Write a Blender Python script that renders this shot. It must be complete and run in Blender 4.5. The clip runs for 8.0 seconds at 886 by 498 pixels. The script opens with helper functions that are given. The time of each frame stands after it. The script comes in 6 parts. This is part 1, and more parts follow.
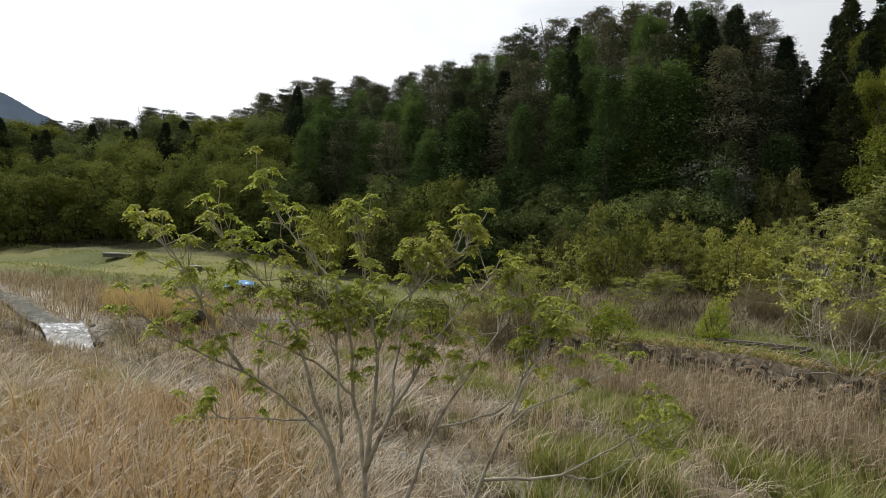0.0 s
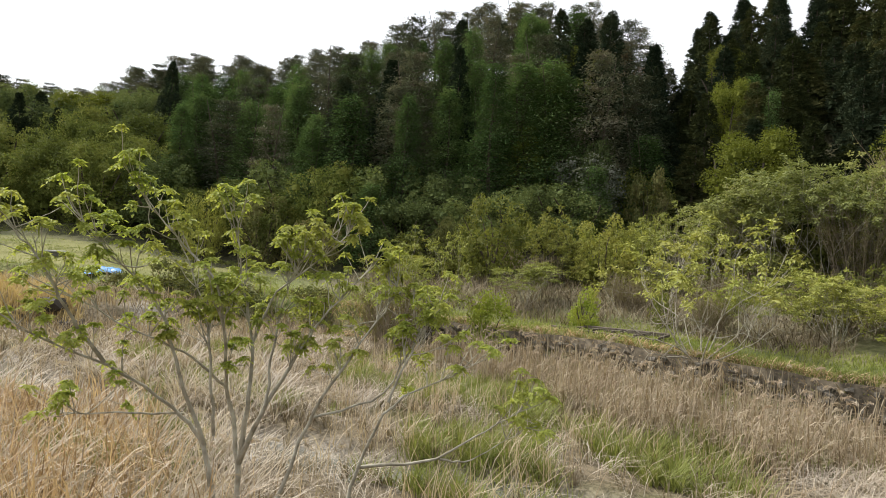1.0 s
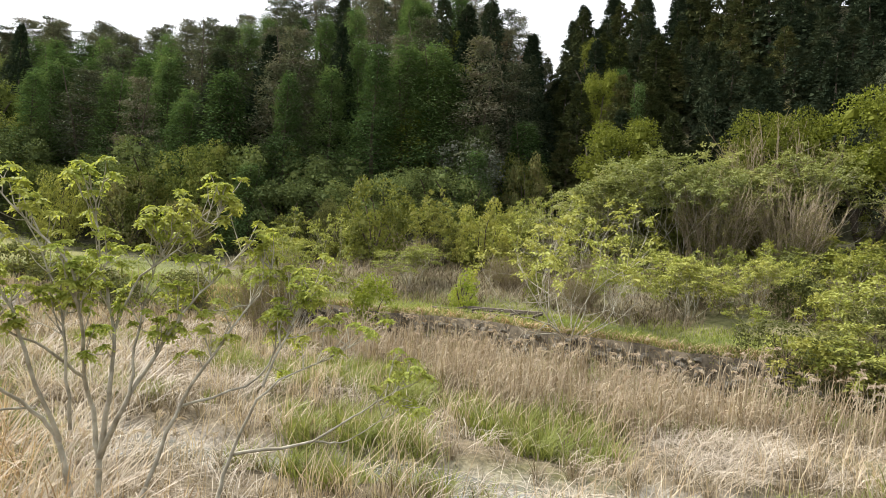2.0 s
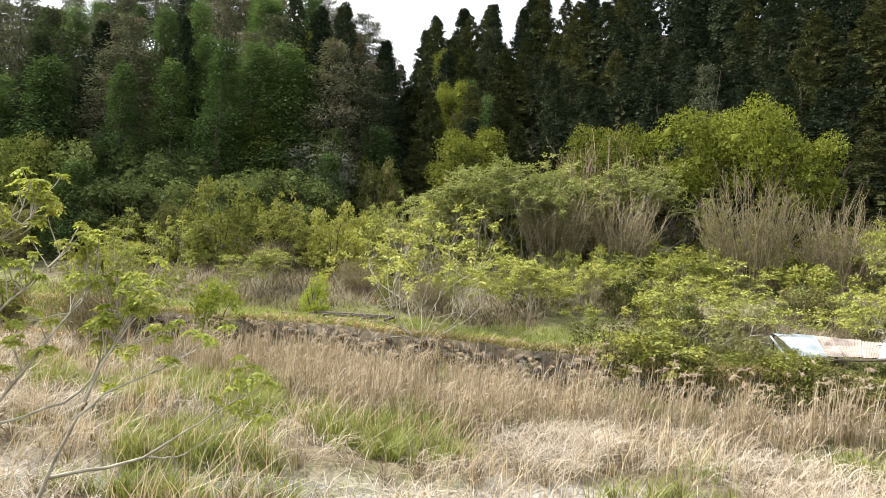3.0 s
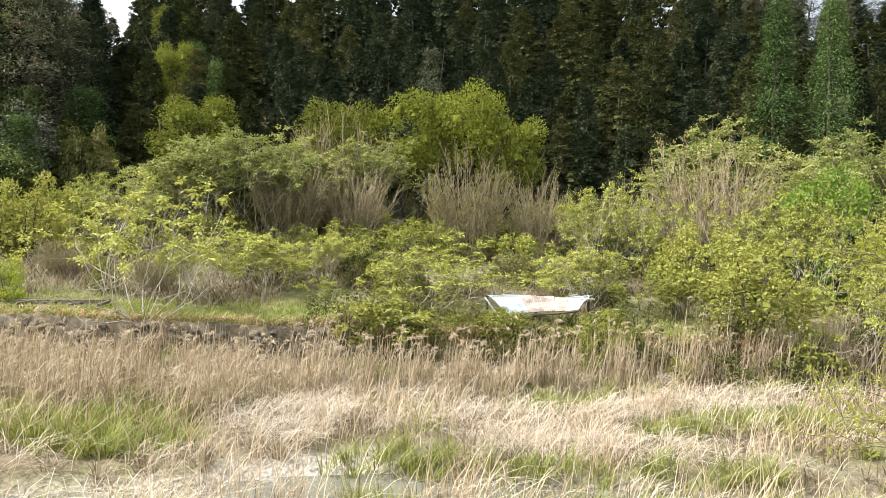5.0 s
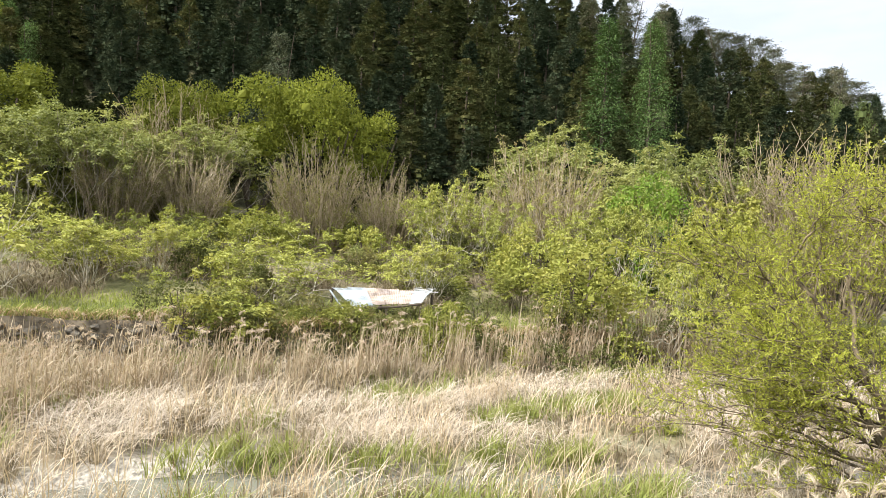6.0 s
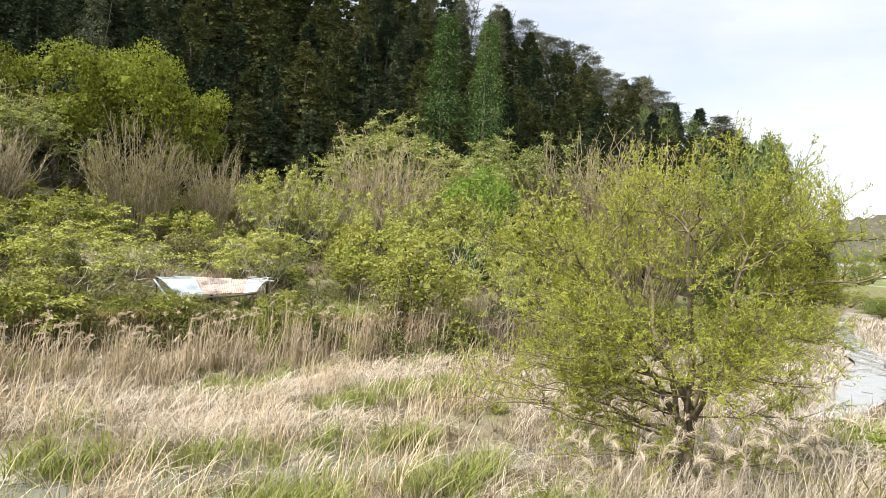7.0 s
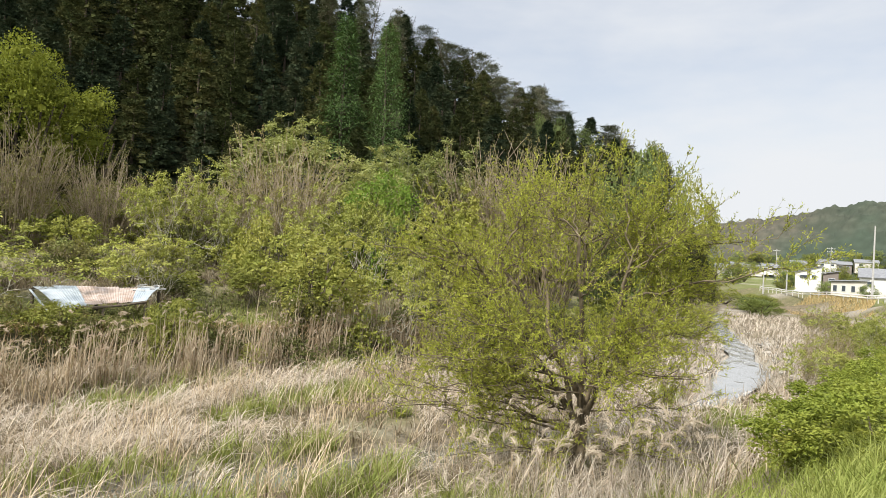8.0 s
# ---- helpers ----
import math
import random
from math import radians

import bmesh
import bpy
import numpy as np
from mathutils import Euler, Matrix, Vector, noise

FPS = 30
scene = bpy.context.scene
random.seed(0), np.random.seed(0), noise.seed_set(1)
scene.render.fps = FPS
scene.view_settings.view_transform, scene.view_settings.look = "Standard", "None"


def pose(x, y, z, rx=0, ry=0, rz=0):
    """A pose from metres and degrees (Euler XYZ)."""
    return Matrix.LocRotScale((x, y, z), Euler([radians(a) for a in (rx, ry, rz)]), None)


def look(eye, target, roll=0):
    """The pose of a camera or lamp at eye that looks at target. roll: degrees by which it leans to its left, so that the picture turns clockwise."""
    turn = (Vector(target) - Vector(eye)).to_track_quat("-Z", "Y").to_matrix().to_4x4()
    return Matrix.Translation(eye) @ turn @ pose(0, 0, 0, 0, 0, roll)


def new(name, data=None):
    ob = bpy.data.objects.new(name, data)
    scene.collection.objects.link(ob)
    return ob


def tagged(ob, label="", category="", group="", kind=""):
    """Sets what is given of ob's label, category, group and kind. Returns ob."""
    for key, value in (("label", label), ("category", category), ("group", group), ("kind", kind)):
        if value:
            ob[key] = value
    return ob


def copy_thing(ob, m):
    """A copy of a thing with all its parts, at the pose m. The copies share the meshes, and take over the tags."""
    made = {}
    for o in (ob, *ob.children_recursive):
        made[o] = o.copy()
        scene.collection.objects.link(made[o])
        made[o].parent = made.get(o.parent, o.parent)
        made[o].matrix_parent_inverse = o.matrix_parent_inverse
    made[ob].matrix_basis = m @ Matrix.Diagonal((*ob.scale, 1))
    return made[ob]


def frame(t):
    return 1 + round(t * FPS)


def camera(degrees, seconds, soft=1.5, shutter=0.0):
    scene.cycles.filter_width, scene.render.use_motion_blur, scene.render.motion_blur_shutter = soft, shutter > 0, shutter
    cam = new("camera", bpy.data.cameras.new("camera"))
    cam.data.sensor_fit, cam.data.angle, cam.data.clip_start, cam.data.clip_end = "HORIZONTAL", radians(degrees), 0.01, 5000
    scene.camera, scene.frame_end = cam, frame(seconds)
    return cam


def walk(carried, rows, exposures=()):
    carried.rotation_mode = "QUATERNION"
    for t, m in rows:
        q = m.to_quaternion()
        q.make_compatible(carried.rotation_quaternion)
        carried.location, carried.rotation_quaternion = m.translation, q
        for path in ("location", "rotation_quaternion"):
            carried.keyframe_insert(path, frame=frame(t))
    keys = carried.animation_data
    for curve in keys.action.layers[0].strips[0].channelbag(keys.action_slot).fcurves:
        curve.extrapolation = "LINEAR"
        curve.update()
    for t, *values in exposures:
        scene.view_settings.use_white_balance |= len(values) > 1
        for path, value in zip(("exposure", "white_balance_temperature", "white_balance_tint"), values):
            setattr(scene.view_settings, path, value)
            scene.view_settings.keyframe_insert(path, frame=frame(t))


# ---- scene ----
cam = camera(68.5, 8.0, soft=0.7)
# seconds, eye, heading, tilt, lean
PATH = [
    (0.0, 0.000, 0.000, 4.400, 0.03, 1.36, -2.77),
    (0.5, 0.035, -0.037, 4.405, -4.85, 1.49, -3.26),
    (1.0, 0.075, -0.082, 4.406, -10.03, 0.95, -3.49),
    (1.2, 0.092, -0.101, 4.406, -12.32, 0.68, -3.49),
    (2.3, 0.189, -0.221, 4.397, -23.33, 0.07, -3.12),
    (2.5, 0.206, -0.244, 4.394, -25.78, 0.32, -2.96),
    (3.0, 0.248, -0.303, 4.387, -32.96, 1.15, -3.18),
    (3.5, 0.285, -0.363, 4.378, -38.50, 1.37, -2.80),
    (4.0, 0.317, -0.422, 4.370, -43.44, 0.94, -2.29),
    (4.2, 0.327, -0.444, 4.367, -45.22, 0.84, -2.07),
    (5.3, 0.358, -0.559, 4.353, -60.12, -0.33, -1.82),
    (5.5, 0.358, -0.578, 4.351, -63.07, -0.29, -2.04),
    (6.0, 0.348, -0.619, 4.349, -68.83, -0.19, -2.98),
    (6.5, 0.323, -0.652, 4.349, -76.22, -0.11, -3.46),
    (7.0, 0.281, -0.676, 4.353, -82.91, -0.43, -3.52),
    (7.5, 0.221, -0.689, 4.362, -87.70, -0.04, -3.45),
    (8.0, 0.140, -0.691, 4.375, -91.52, 0.41, -3.03),
]
walk(cam, [(t, pose(x, y, z, 90 + tilt, lean, turn)) for t, x, y, z, turn, tilt, lean in PATH],
     exposures=[(0.0, -0.25), (0.5, 0.1), (1.0, 0.4), (2.5, 0.98), (5.5, 1.2), (7.0, 1.0), (8.0, 0.66)])

# ---- light ----
world = bpy.data.worlds.new("sky")
scene.world = world
world.use_nodes = True
wn, wl = world.node_tree.nodes, world.node_tree.links
wn.clear()
SUN_EL, SUN_AZ = 48.0, -48.0          # degrees above the horizon, and from +y towards +x
sky = wn.new("ShaderNodeTexSky")
sky.sky_type, sky.sun_disc = "NISHITA", False
sky.sun_elevation, sky.sun_rotation = radians(SUN_EL), radians(SUN_AZ)
sky.dust_density = 2.0
coord, cloud, cloud2, ramp = (wn.new(k) for k in ("ShaderNodeTexCoord", "ShaderNodeTexNoise", "ShaderNodeMapping", "ShaderNodeMapRange"))
cloud2.inputs["Scale"].default_value = (1.0, 1.0, 3.2)
wl.new(coord.outputs["Generated"], cloud2.inputs["Vector"])
wl.new(cloud2.outputs["Vector"], cloud.inputs["Vector"])
cloud.inputs["Scale"].default_value, cloud.inputs["Detail"].default_value = 1.6, 6.0
cloud.inputs["Roughness"].default_value = 0.55
wl.new(cloud.outputs["Fac"], ramp.inputs["Value"])
ramp.inputs["From Min"].default_value, ramp.inputs["From Max"].default_value = 0.36, 0.6
ramp.inputs["To Min"].default_value, ramp.inputs["To Max"].default_value = 0.6, 1.0
mixc = wn.new("ShaderNodeMix")
mixc.data_type = "RGBA"
wl.new(ramp.outputs["Result"], mixc.inputs["Factor"])
wl.new(sky.outputs["Color"], mixc.inputs["A"])
# thin bright cloud, brightest round the veiled sun
dot, power, lum, tone = wn.new("ShaderNodeVectorMath"), wn.new("ShaderNodeMath"), wn.new("ShaderNodeMath"), wn.new("ShaderNodeVectorMath")
dot.operation, power.operation, lum.operation, tone.operation = "DOT_PRODUCT", "POWER", "MULTIPLY_ADD", "SCALE"
dot.inputs[1].default_value = (math.sin(radians(SUN_AZ)) * math.cos(radians(SUN_EL)), math.cos(radians(SUN_AZ)) * math.cos(radians(SUN_EL)), math.sin(radians(SUN_EL)))
wl.new(coord.outputs["Generated"], dot.inputs[0])
power.use_clamp = True
wl.new(dot.outputs["Value"], power.inputs[0])
power.inputs[1].default_value = 1.3
wl.new(power.outputs[0], lum.inputs[0])
lum.inputs[1].default_value, lum.inputs[2].default_value = 13.0, 5.6
tone.inputs[0].default_value = (0.96, 0.985, 1.02)
wl.new(lum.outputs[0], tone.inputs["Scale"])
wl.new(tone.outputs["Vector"], mixc.inputs["B"])
bg, wout = wn.new("ShaderNodeBackground"), wn.new("ShaderNodeOutputWorld")
wl.new(mixc.outputs["Result"], bg.inputs["Color"])
bg.inputs["Strength"].default_value = 0.1
wl.new(bg.outputs["Background"], wout.inputs["Surface"])

sun_data = bpy.data.lights.new("sun", "SUN")
sun_data.energy, sun_data.angle, sun_data.color = 4.0, radians(5), (1.0, 0.95, 0.86)
sun = new("sun", sun_data)
sa, se = radians(SUN_AZ), radians(SUN_EL)
sun.matrix_world = look((40 * math.sin(sa) * math.cos(se), 40 * math.cos(sa) * math.cos(se), 40 * math.sin(se)), (0, 0, 0))

# ---- materials ----
def material(name, rough=0.8, metal=0.0):
    m = bpy.data.materials.new(name)
    m.use_nodes = True
    b = m.node_tree.nodes["Principled BSDF"]
    b.inputs["Roughness"].default_value, b.inputs["Metallic"].default_value = rough, metal
    b.inputs["Specular IOR Level"].default_value = 0.25
    return m, m.node_tree.nodes, m.node_tree.links, b


def blend(nodes, links, fac, a, b, mode="MIX"):
    """A colour mix; fac, a and b are sockets or values."""
    n = nodes.new("ShaderNodeMix")
    n.data_type, n.blend_type = "RGBA", mode
    for slot, v in (("Factor", fac), ("A", a), ("B", b)):
        if isinstance(v, bpy.types.NodeSocket):
            links.new(v, n.inputs[slot])
        else:
            n.inputs[slot].default_value = v if slot == "Factor" else (*v, 1)
    return n.outputs["Result"]


def noise_fac(nodes, links, scale, low=0.4, high=0.6, detail=4.0, space="Object"):
    c, n, r = nodes.new("ShaderNodeTexCoord"), nodes.new("ShaderNodeTexNoise"), nodes.new("ShaderNodeMapRange")
    links.new(c.outputs[space], n.inputs["Vector"])
    n.inputs["Scale"].default_value, n.inputs["Detail"].default_value = scale, detail
    links.new(n.outputs["Fac"], r.inputs["Value"])
    r.inputs["From Min"].default_value, r.inputs["From Max"].default_value = low, high
    return r.outputs["Result"]


def bump(nodes, links, b, height, strength=0.5, distance=0.05):
    n = nodes.new("ShaderNodeBump")
    n.inputs["Strength"].default_value, n.inputs["Distance"].default_value = strength, distance
    links.new(height, n.inputs["Height"])
    links.new(n.outputs["Normal"], b.inputs["Normal"])


def leaf_material(name, c1, c2, c3, glow=0.35, rough=0.55, gloss=0.2, vary=0.35):
    """Leaves: every leaf its own shade, every plant its own hue, and some light through them."""
    m, nodes, links, b = material(name, rough)
    geo, info = nodes.new("ShaderNodeNewGeometry"), nodes.new("ShaderNodeObjectInfo")
    shade = blend(nodes, links, geo.outputs["Random Per Island"], c1, c2)
    patch = noise_fac(nodes, links, 0.9, 0.35, 0.65)
    mul = nodes.new("ShaderNodeMath")
    mul.operation = "MULTIPLY"
    links.new(patch, mul.inputs[0])
    links.new(info.outputs["Random"], mul.inputs[1])
    col = blend(nodes, links, mul.outputs[0], shade, c3)
    tone = nodes.new("ShaderNodeMapRange")
    links.new(info.outputs["Random"], tone.inputs["Value"])
    tone.inputs["To Min"].default_value, tone.inputs["To Max"].default_value = 0.76 * (1 - vary), 0.76 * (1 + vary * 0.6)
    scaled = nodes.new("ShaderNodeVectorMath")
    scaled.operation = "SCALE"
    links.new(col, scaled.inputs[0])
    links.new(tone.outputs["Result"], scaled.inputs["Scale"])
    col = scaled.outputs["Vector"]
    links.new(col, b.inputs["Base Color"])
    b.inputs["Specular IOR Level"].default_value = gloss
    t, mix = nodes.new("ShaderNodeBsdfTranslucent"), nodes.new("ShaderNodeMixShader")
    links.new(blend(nodes, links, 0.5, col, (1.0, 0.95, 0.35), "MULTIPLY"), t.inputs["Color"])
    mix.inputs[0].default_value = glow
    links.new(b.outputs[0], mix.inputs[1])
    links.new(t.outputs[0], mix.inputs[2])
    links.new(mix.outputs[0], nodes["Material Output"].inputs["Surface"])
    return m


def bark_material(name, c1, c2, scale=6.0):
    m, nodes, links, b = material(name, 0.9)
    f = noise_fac(nodes, links, scale, 0.35, 0.65, 8)
    links.new(blend(nodes, links, f, c1, c2), b.inputs["Base Color"])
    bump(nodes, links, b, f, 0.6, 0.02)
    return m


M_WALNUT = leaf_material("walnut_leaf", (0.29, 0.38, 0.05), (0.55, 0.62, 0.14), (0.50, 0.51, 0.13), 0.45, vary=0.0)
M_SUMAC = leaf_material("sumac_leaf", (0.25, 0.295, 0.052), (0.52, 0.55, 0.15), (0.44, 0.43, 0.12), 0.34, vary=0.2)
M_WILLOW = leaf_material("willow_leaf", (0.32, 0.375, 0.042), (0.60, 0.62, 0.12), (0.54, 0.51, 0.115), 0.5, vary=0.0)
M_GREEN = leaf_material("fresh_leaf", (0.17, 0.21, 0.038), (0.41, 0.435, 0.10), (0.36, 0.34, 0.09), 0.38)
M_DYKE = leaf_material("dyke_leaf", (0.17, 0.23, 0.03), (0.36, 0.42, 0.07), (0.34, 0.34, 0.07), 0.4, vary=0.15)
M_BRIGHT = leaf_material("bright_leaf", (0.24, 0.33, 0.035), (0.45, 0.53, 0.075), (0.42, 0.44, 0.08), 0.4)
M_YELLOW = leaf_material("yellow_leaf", (0.17, 0.21, 0.025), (0.34, 0.37, 0.06), (0.27, 0.30, 0.05), 0.3, 0.6, 0.1)
M_MID = leaf_material("broad_leaf", (0.11, 0.16, 0.058), (0.24, 0.30, 0.11), (0.26, 0.285, 0.095), 0.2, 0.7, 0.06, 0.4)
M_SAGE = leaf_material("sage_leaf", (0.21, 0.255, 0.075), (0.43, 0.465, 0.165), (0.42, 0.42, 0.17), 0.38, vary=0.15)
# forest needles and M_MID carry extra blue for the haze before the hill
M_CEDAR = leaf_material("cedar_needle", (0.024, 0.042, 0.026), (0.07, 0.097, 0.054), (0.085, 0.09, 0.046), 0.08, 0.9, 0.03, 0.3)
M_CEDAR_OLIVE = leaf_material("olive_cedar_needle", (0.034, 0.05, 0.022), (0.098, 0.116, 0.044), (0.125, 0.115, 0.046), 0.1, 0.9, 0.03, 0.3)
M_LARCH = leaf_material("larch_needle", (0.062, 0.122, 0.045), (0.18, 0.29, 0.10), (0.19, 0.25, 0.095), 0.28, 0.9, 0.02, 0.35)
M_PINE = leaf_material("pine_needle", (0.075, 0.098, 0.065), (0.21, 0.24, 0.15), (0.235, 0.20, 0.15), 0.2, 0.9, 0.02, 0.35)
M_BUD = leaf_material("bud_leaf", (0.19, 0.175, 0.065), (0.37, 0.36, 0.13), (0.30, 0.245, 0.12), 0.35)
M_WILLOW_BARK = bark_material("willow_bark", (0.07, 0.056, 0.036), (0.20, 0.16, 0.105))
M_GRASS = leaf_material("green_grass", (0.18, 0.225, 0.048), (0.38, 0.42, 0.12), (0.44, 0.42, 0.18), 0.36, vary=0.0)
M_STRAW = leaf_material("straw", (0.14, 0.10, 0.055), (0.66, 0.56, 0.41), (0.48, 0.37, 0.24), 0.25, 0.7)
M_PALE = leaf_material("pale_straw", (0.25, 0.20, 0.15), (0.84, 0.755, 0.65), (0.62, 0.52, 0.39), 0.22, 0.7)
M_REED = leaf_material("reed_stem", (0.44, 0.32, 0.20), (0.90, 0.77, 0.57), (0.76, 0.60, 0.43), 0.25, 0.6)
M_PLUME = leaf_material("reed_plume", (0.50, 0.41, 0.31), (0.80, 0.71, 0.58), (0.65, 0.52, 0.42), 0.35, 0.8, 0.1, 0.0)
M_GOLD = leaf_material("golden_straw", (0.30, 0.21, 0.09), (0.80, 0.64, 0.34), (0.60, 0.46, 0.22), 0.25, 0.7)
M_TAWNY = leaf_material("tawny_straw", (0.20, 0.12, 0.055), (0.97, 0.74, 0.47), (0.70, 0.50, 0.30), 0.25, 0.7, vary=0.0)
M_DOME = leaf_material("olive_crown", (0.12, 0.16, 0.035), (0.25, 0.30, 0.075), (0.29, 0.295, 0.08), 0.25, 0.7, 0.08, 0.3)
M_BARK = bark_material("grey_bark", (0.25, 0.225, 0.17), (0.46, 0.43, 0.35))
M_BARK_DARK = bark_material("dark_bark", (0.05, 0.04, 0.03), (0.12, 0.095, 0.07))
M_OLIVE = leaf_material("olive_leaf", (0.12, 0.14, 0.045), (0.25, 0.27, 0.09), (0.24, 0.2, 0.09), 0.3, 0.6, 0.1)
M_PATH = leaf_material("path_grass_blade", (0.20, 0.265, 0.05), (0.42, 0.47, 0.13), (0.48, 0.45, 0.19), 0.4, 0.6, 0.1, 0.0)
M_BARK_MID = bark_material("brown_grey_bark", (0.19, 0.17, 0.13), (0.40, 0.37, 0.30))
M_BRONZE = leaf_material("bronze_leaf", (0.15, 0.10, 0.07), (0.26, 0.18, 0.12), (0.22, 0.19, 0.1), 0.3, 0.8, 0.05, 0.2)
M_GREY = leaf_material("grey_leaf", (0.07, 0.095, 0.05), (0.34, 0.35, 0.29), (0.2, 0.2, 0.15), 0.25, 0.7, 0.08, 0.2)
M_VIVID = leaf_material("vivid_leaf", (0.11, 0.21, 0.022), (0.25, 0.38, 0.05), (0.24, 0.33, 0.06), 0.35, vary=0.1)
M_TWIG = bark_material("brown_twig", (0.20, 0.155, 0.10), (0.38, 0.315, 0.225), 3.0)


def ground_material():
    m, nodes, links, b = material("riverside_ground", 0.95)
    straw = blend(nodes, links, noise_fac(nodes, links, 2.5, 0.3, 0.7, 8), (0.085, 0.065, 0.038), (0.22, 0.18, 0.12))
    soil = blend(nodes, links, noise_fac(nodes, links, 9, 0.35, 0.65, 8), (0.07, 0.055, 0.035), (0.17, 0.14, 0.09))
    green = blend(nodes, links, noise_fac(nodes, links, 4, 0.3, 0.7, 8), (0.075, 0.095, 0.025), (0.17, 0.185, 0.058))
    col = blend(nodes, links, noise_fac(nodes, links, 0.7, 0.5, 0.62, 6), straw, soil)
    at = nodes.new("ShaderNodeAttribute")
    at.attribute_name = "cover"
    sep = nodes.new("ShaderNodeSeparateColor")
    links.new(at.outputs["Color"], sep.inputs["Color"])
    mown = blend(nodes, links, noise_fac(nodes, links, 0.12, 0.42, 0.58, 5), (0.095, 0.11, 0.032), (0.185, 0.18, 0.062))
    green = blend(nodes, links, at.outputs["Alpha"], mown, green)
    col = blend(nodes, links, sep.outputs["Red"], col, green)
    # leaf litter of the wood; its dark also serves as shade along the bank
    litter_and_shade = blend(nodes, links, noise_fac(nodes, links, 1.5, 0.35, 0.65, 8), (0.03, 0.03, 0.015), (0.09, 0.085, 0.04))
    col = blend(nodes, links, sep.outputs["Green"], col, litter_and_shade)
    gravel = blend(nodes, links, noise_fac(nodes, links, 14, 0.35, 0.65, 6), (0.24, 0.215, 0.18), (0.48, 0.45, 0.395))
    col = blend(nodes, links, sep.outputs["Blue"], col, gravel)
    links.new(col, b.inputs["Base Color"])
    bump(nodes, links, b, noise_fac(nodes, links, 6, 0.2, 0.8, 10), 0.8, 0.12)
    return m


# ---- mesh helpers ----
rng = np.random.default_rng(7)


def mesh_of(name, verts, quads=None, tris=None, mats=(), smooth=False):
    """A mesh from arrays of vertices, four-cornered and three-cornered faces."""
    me = bpy.data.meshes.new(name)
    quads = np.zeros((0, 4), int) if quads is None else quads
    tris = np.zeros((0, 3), int) if tris is None else tris
    me.vertices.add(len(verts))
    me.vertices.foreach_set("co", np.ascontiguousarray(verts, dtype=np.float32).ravel())
    me.loops.add(quads.size + tris.size)
    me.loops.foreach_set("vertex_index", np.concatenate([quads.ravel(), tris.ravel()]).astype(np.int32))
    me.polygons.add(len(quads) + len(tris))
    me.polygons.foreach_set("loop_start", np.concatenate([np.arange(len(quads)) * 4, len(quads) * 4 + np.arange(len(tris)) * 3]).astype(np.int32))
    me.polygons.foreach_set("use_smooth", np.full(len(quads) + len(tris), smooth))
    me.update(calc_edges=True)
    for m in mats:
        me.materials.append(m)
    return me


def part_of(name, me, parent, label=""):
    ob = new(name, me)
    ob.parent = parent
    return tagged(ob, label)


def part(name, bm, mat, parent, label=""):
    """A bmesh as one mesh object under a thing or a part."""
    me = bpy.data.meshes.new(name)
    bm.to_mesh(me)
    bm.free()
    me.materials.append(mat)
    return part_of(name, me, parent, label)


def unit(v):
    return v / np.maximum(np.linalg.norm(v, axis=-1, keepdims=True), 1e-9)


def leaf_arrays(base, way, length, width, fold=0.15, face=None, loose=0.45):
    """Leaf blades: four corners each, from their stalks along their ways; face: where their upper sides look, more or less."""
    n = len(base)
    way = unit(way)
    up = rng.normal(size=(n, 3)) + [0, 0, 0.6] if face is None else face + rng.normal(size=(n, 3)) * loose
    side = unit(np.cross(way, unit(up)))
    up = np.cross(side, way)
    L, W = np.broadcast_to(length, n)[:, None], np.broadcast_to(width, n)[:, None]
    mid = base + way * L * 0.45
    v = np.stack([base, mid - side * W / 2 + up * W * fold, base + way * L - up * L * 0.08, mid + side * W / 2 + up * W * fold], 1)
    return v.reshape(-1, 3), np.arange(4 * n).reshape(n, 4)


def knobs(centres, radii, flat=0.85):
    """Rough eight-cornered hearts of leaf clumps, so that little sky shows through them."""
    k = np.array([(-1, -1, -1), (1, -1, -1), (1, 1, -1), (-1, 1, -1), (-1, -1, 1), (1, -1, 1), (1, 1, 1), (-1, 1, 1)]) * 0.6
    n = len(centres)
    v = np.asarray(centres)[:, None, :] + k[None] * [1, 1, flat] * np.asarray(radii)[:, None, None] * rng.uniform(0.7, 1.2, (n, 8, 1))
    q = np.array([(0, 3, 2, 1), (4, 5, 6, 7), (0, 1, 5, 4), (1, 2, 6, 5), (2, 3, 7, 6), (3, 0, 4, 7)])
    return v.reshape(-1, 3), (np.arange(n)[:, None, None] * 8 + q[None]).reshape(-1, 4)


def join(lists):
    vs, fs, k = [], [], 0
    for v, f in lists:
        vs.append(v)
        fs.append(f + k)
        k += len(v)
    return np.concatenate(vs), np.concatenate(fs)


def tube(points, radii, sides=5):
    """A tapering branch along points: vertices and quads."""
    p = np.asarray(points, float)
    d = unit(np.gradient(p, axis=0))
    ref = np.array([0.31, 0.87, 0.12])
    a = unit(np.cross(d, ref))
    b = np.cross(d, a)
    ang = np.arange(sides) * 2 * np.pi / sides
    r = np.asarray(radii, float)[:, None, None]
    v = p[:, None, :] + r * (np.cos(ang)[None, :, None] * a[:, None, :] + np.sin(ang)[None, :, None] * b[:, None, :])
    k, i, j = len(p), *np.meshgrid(np.arange(len(p) - 1), np.arange(sides), indexing="ij")
    q = np.stack([i * sides + j, i * sides + (j + 1) % sides, (i + 1) * sides + (j + 1) % sides, (i + 1) * sides + j], -1)
    return v.reshape(-1, 3), q.reshape(-1, 4)


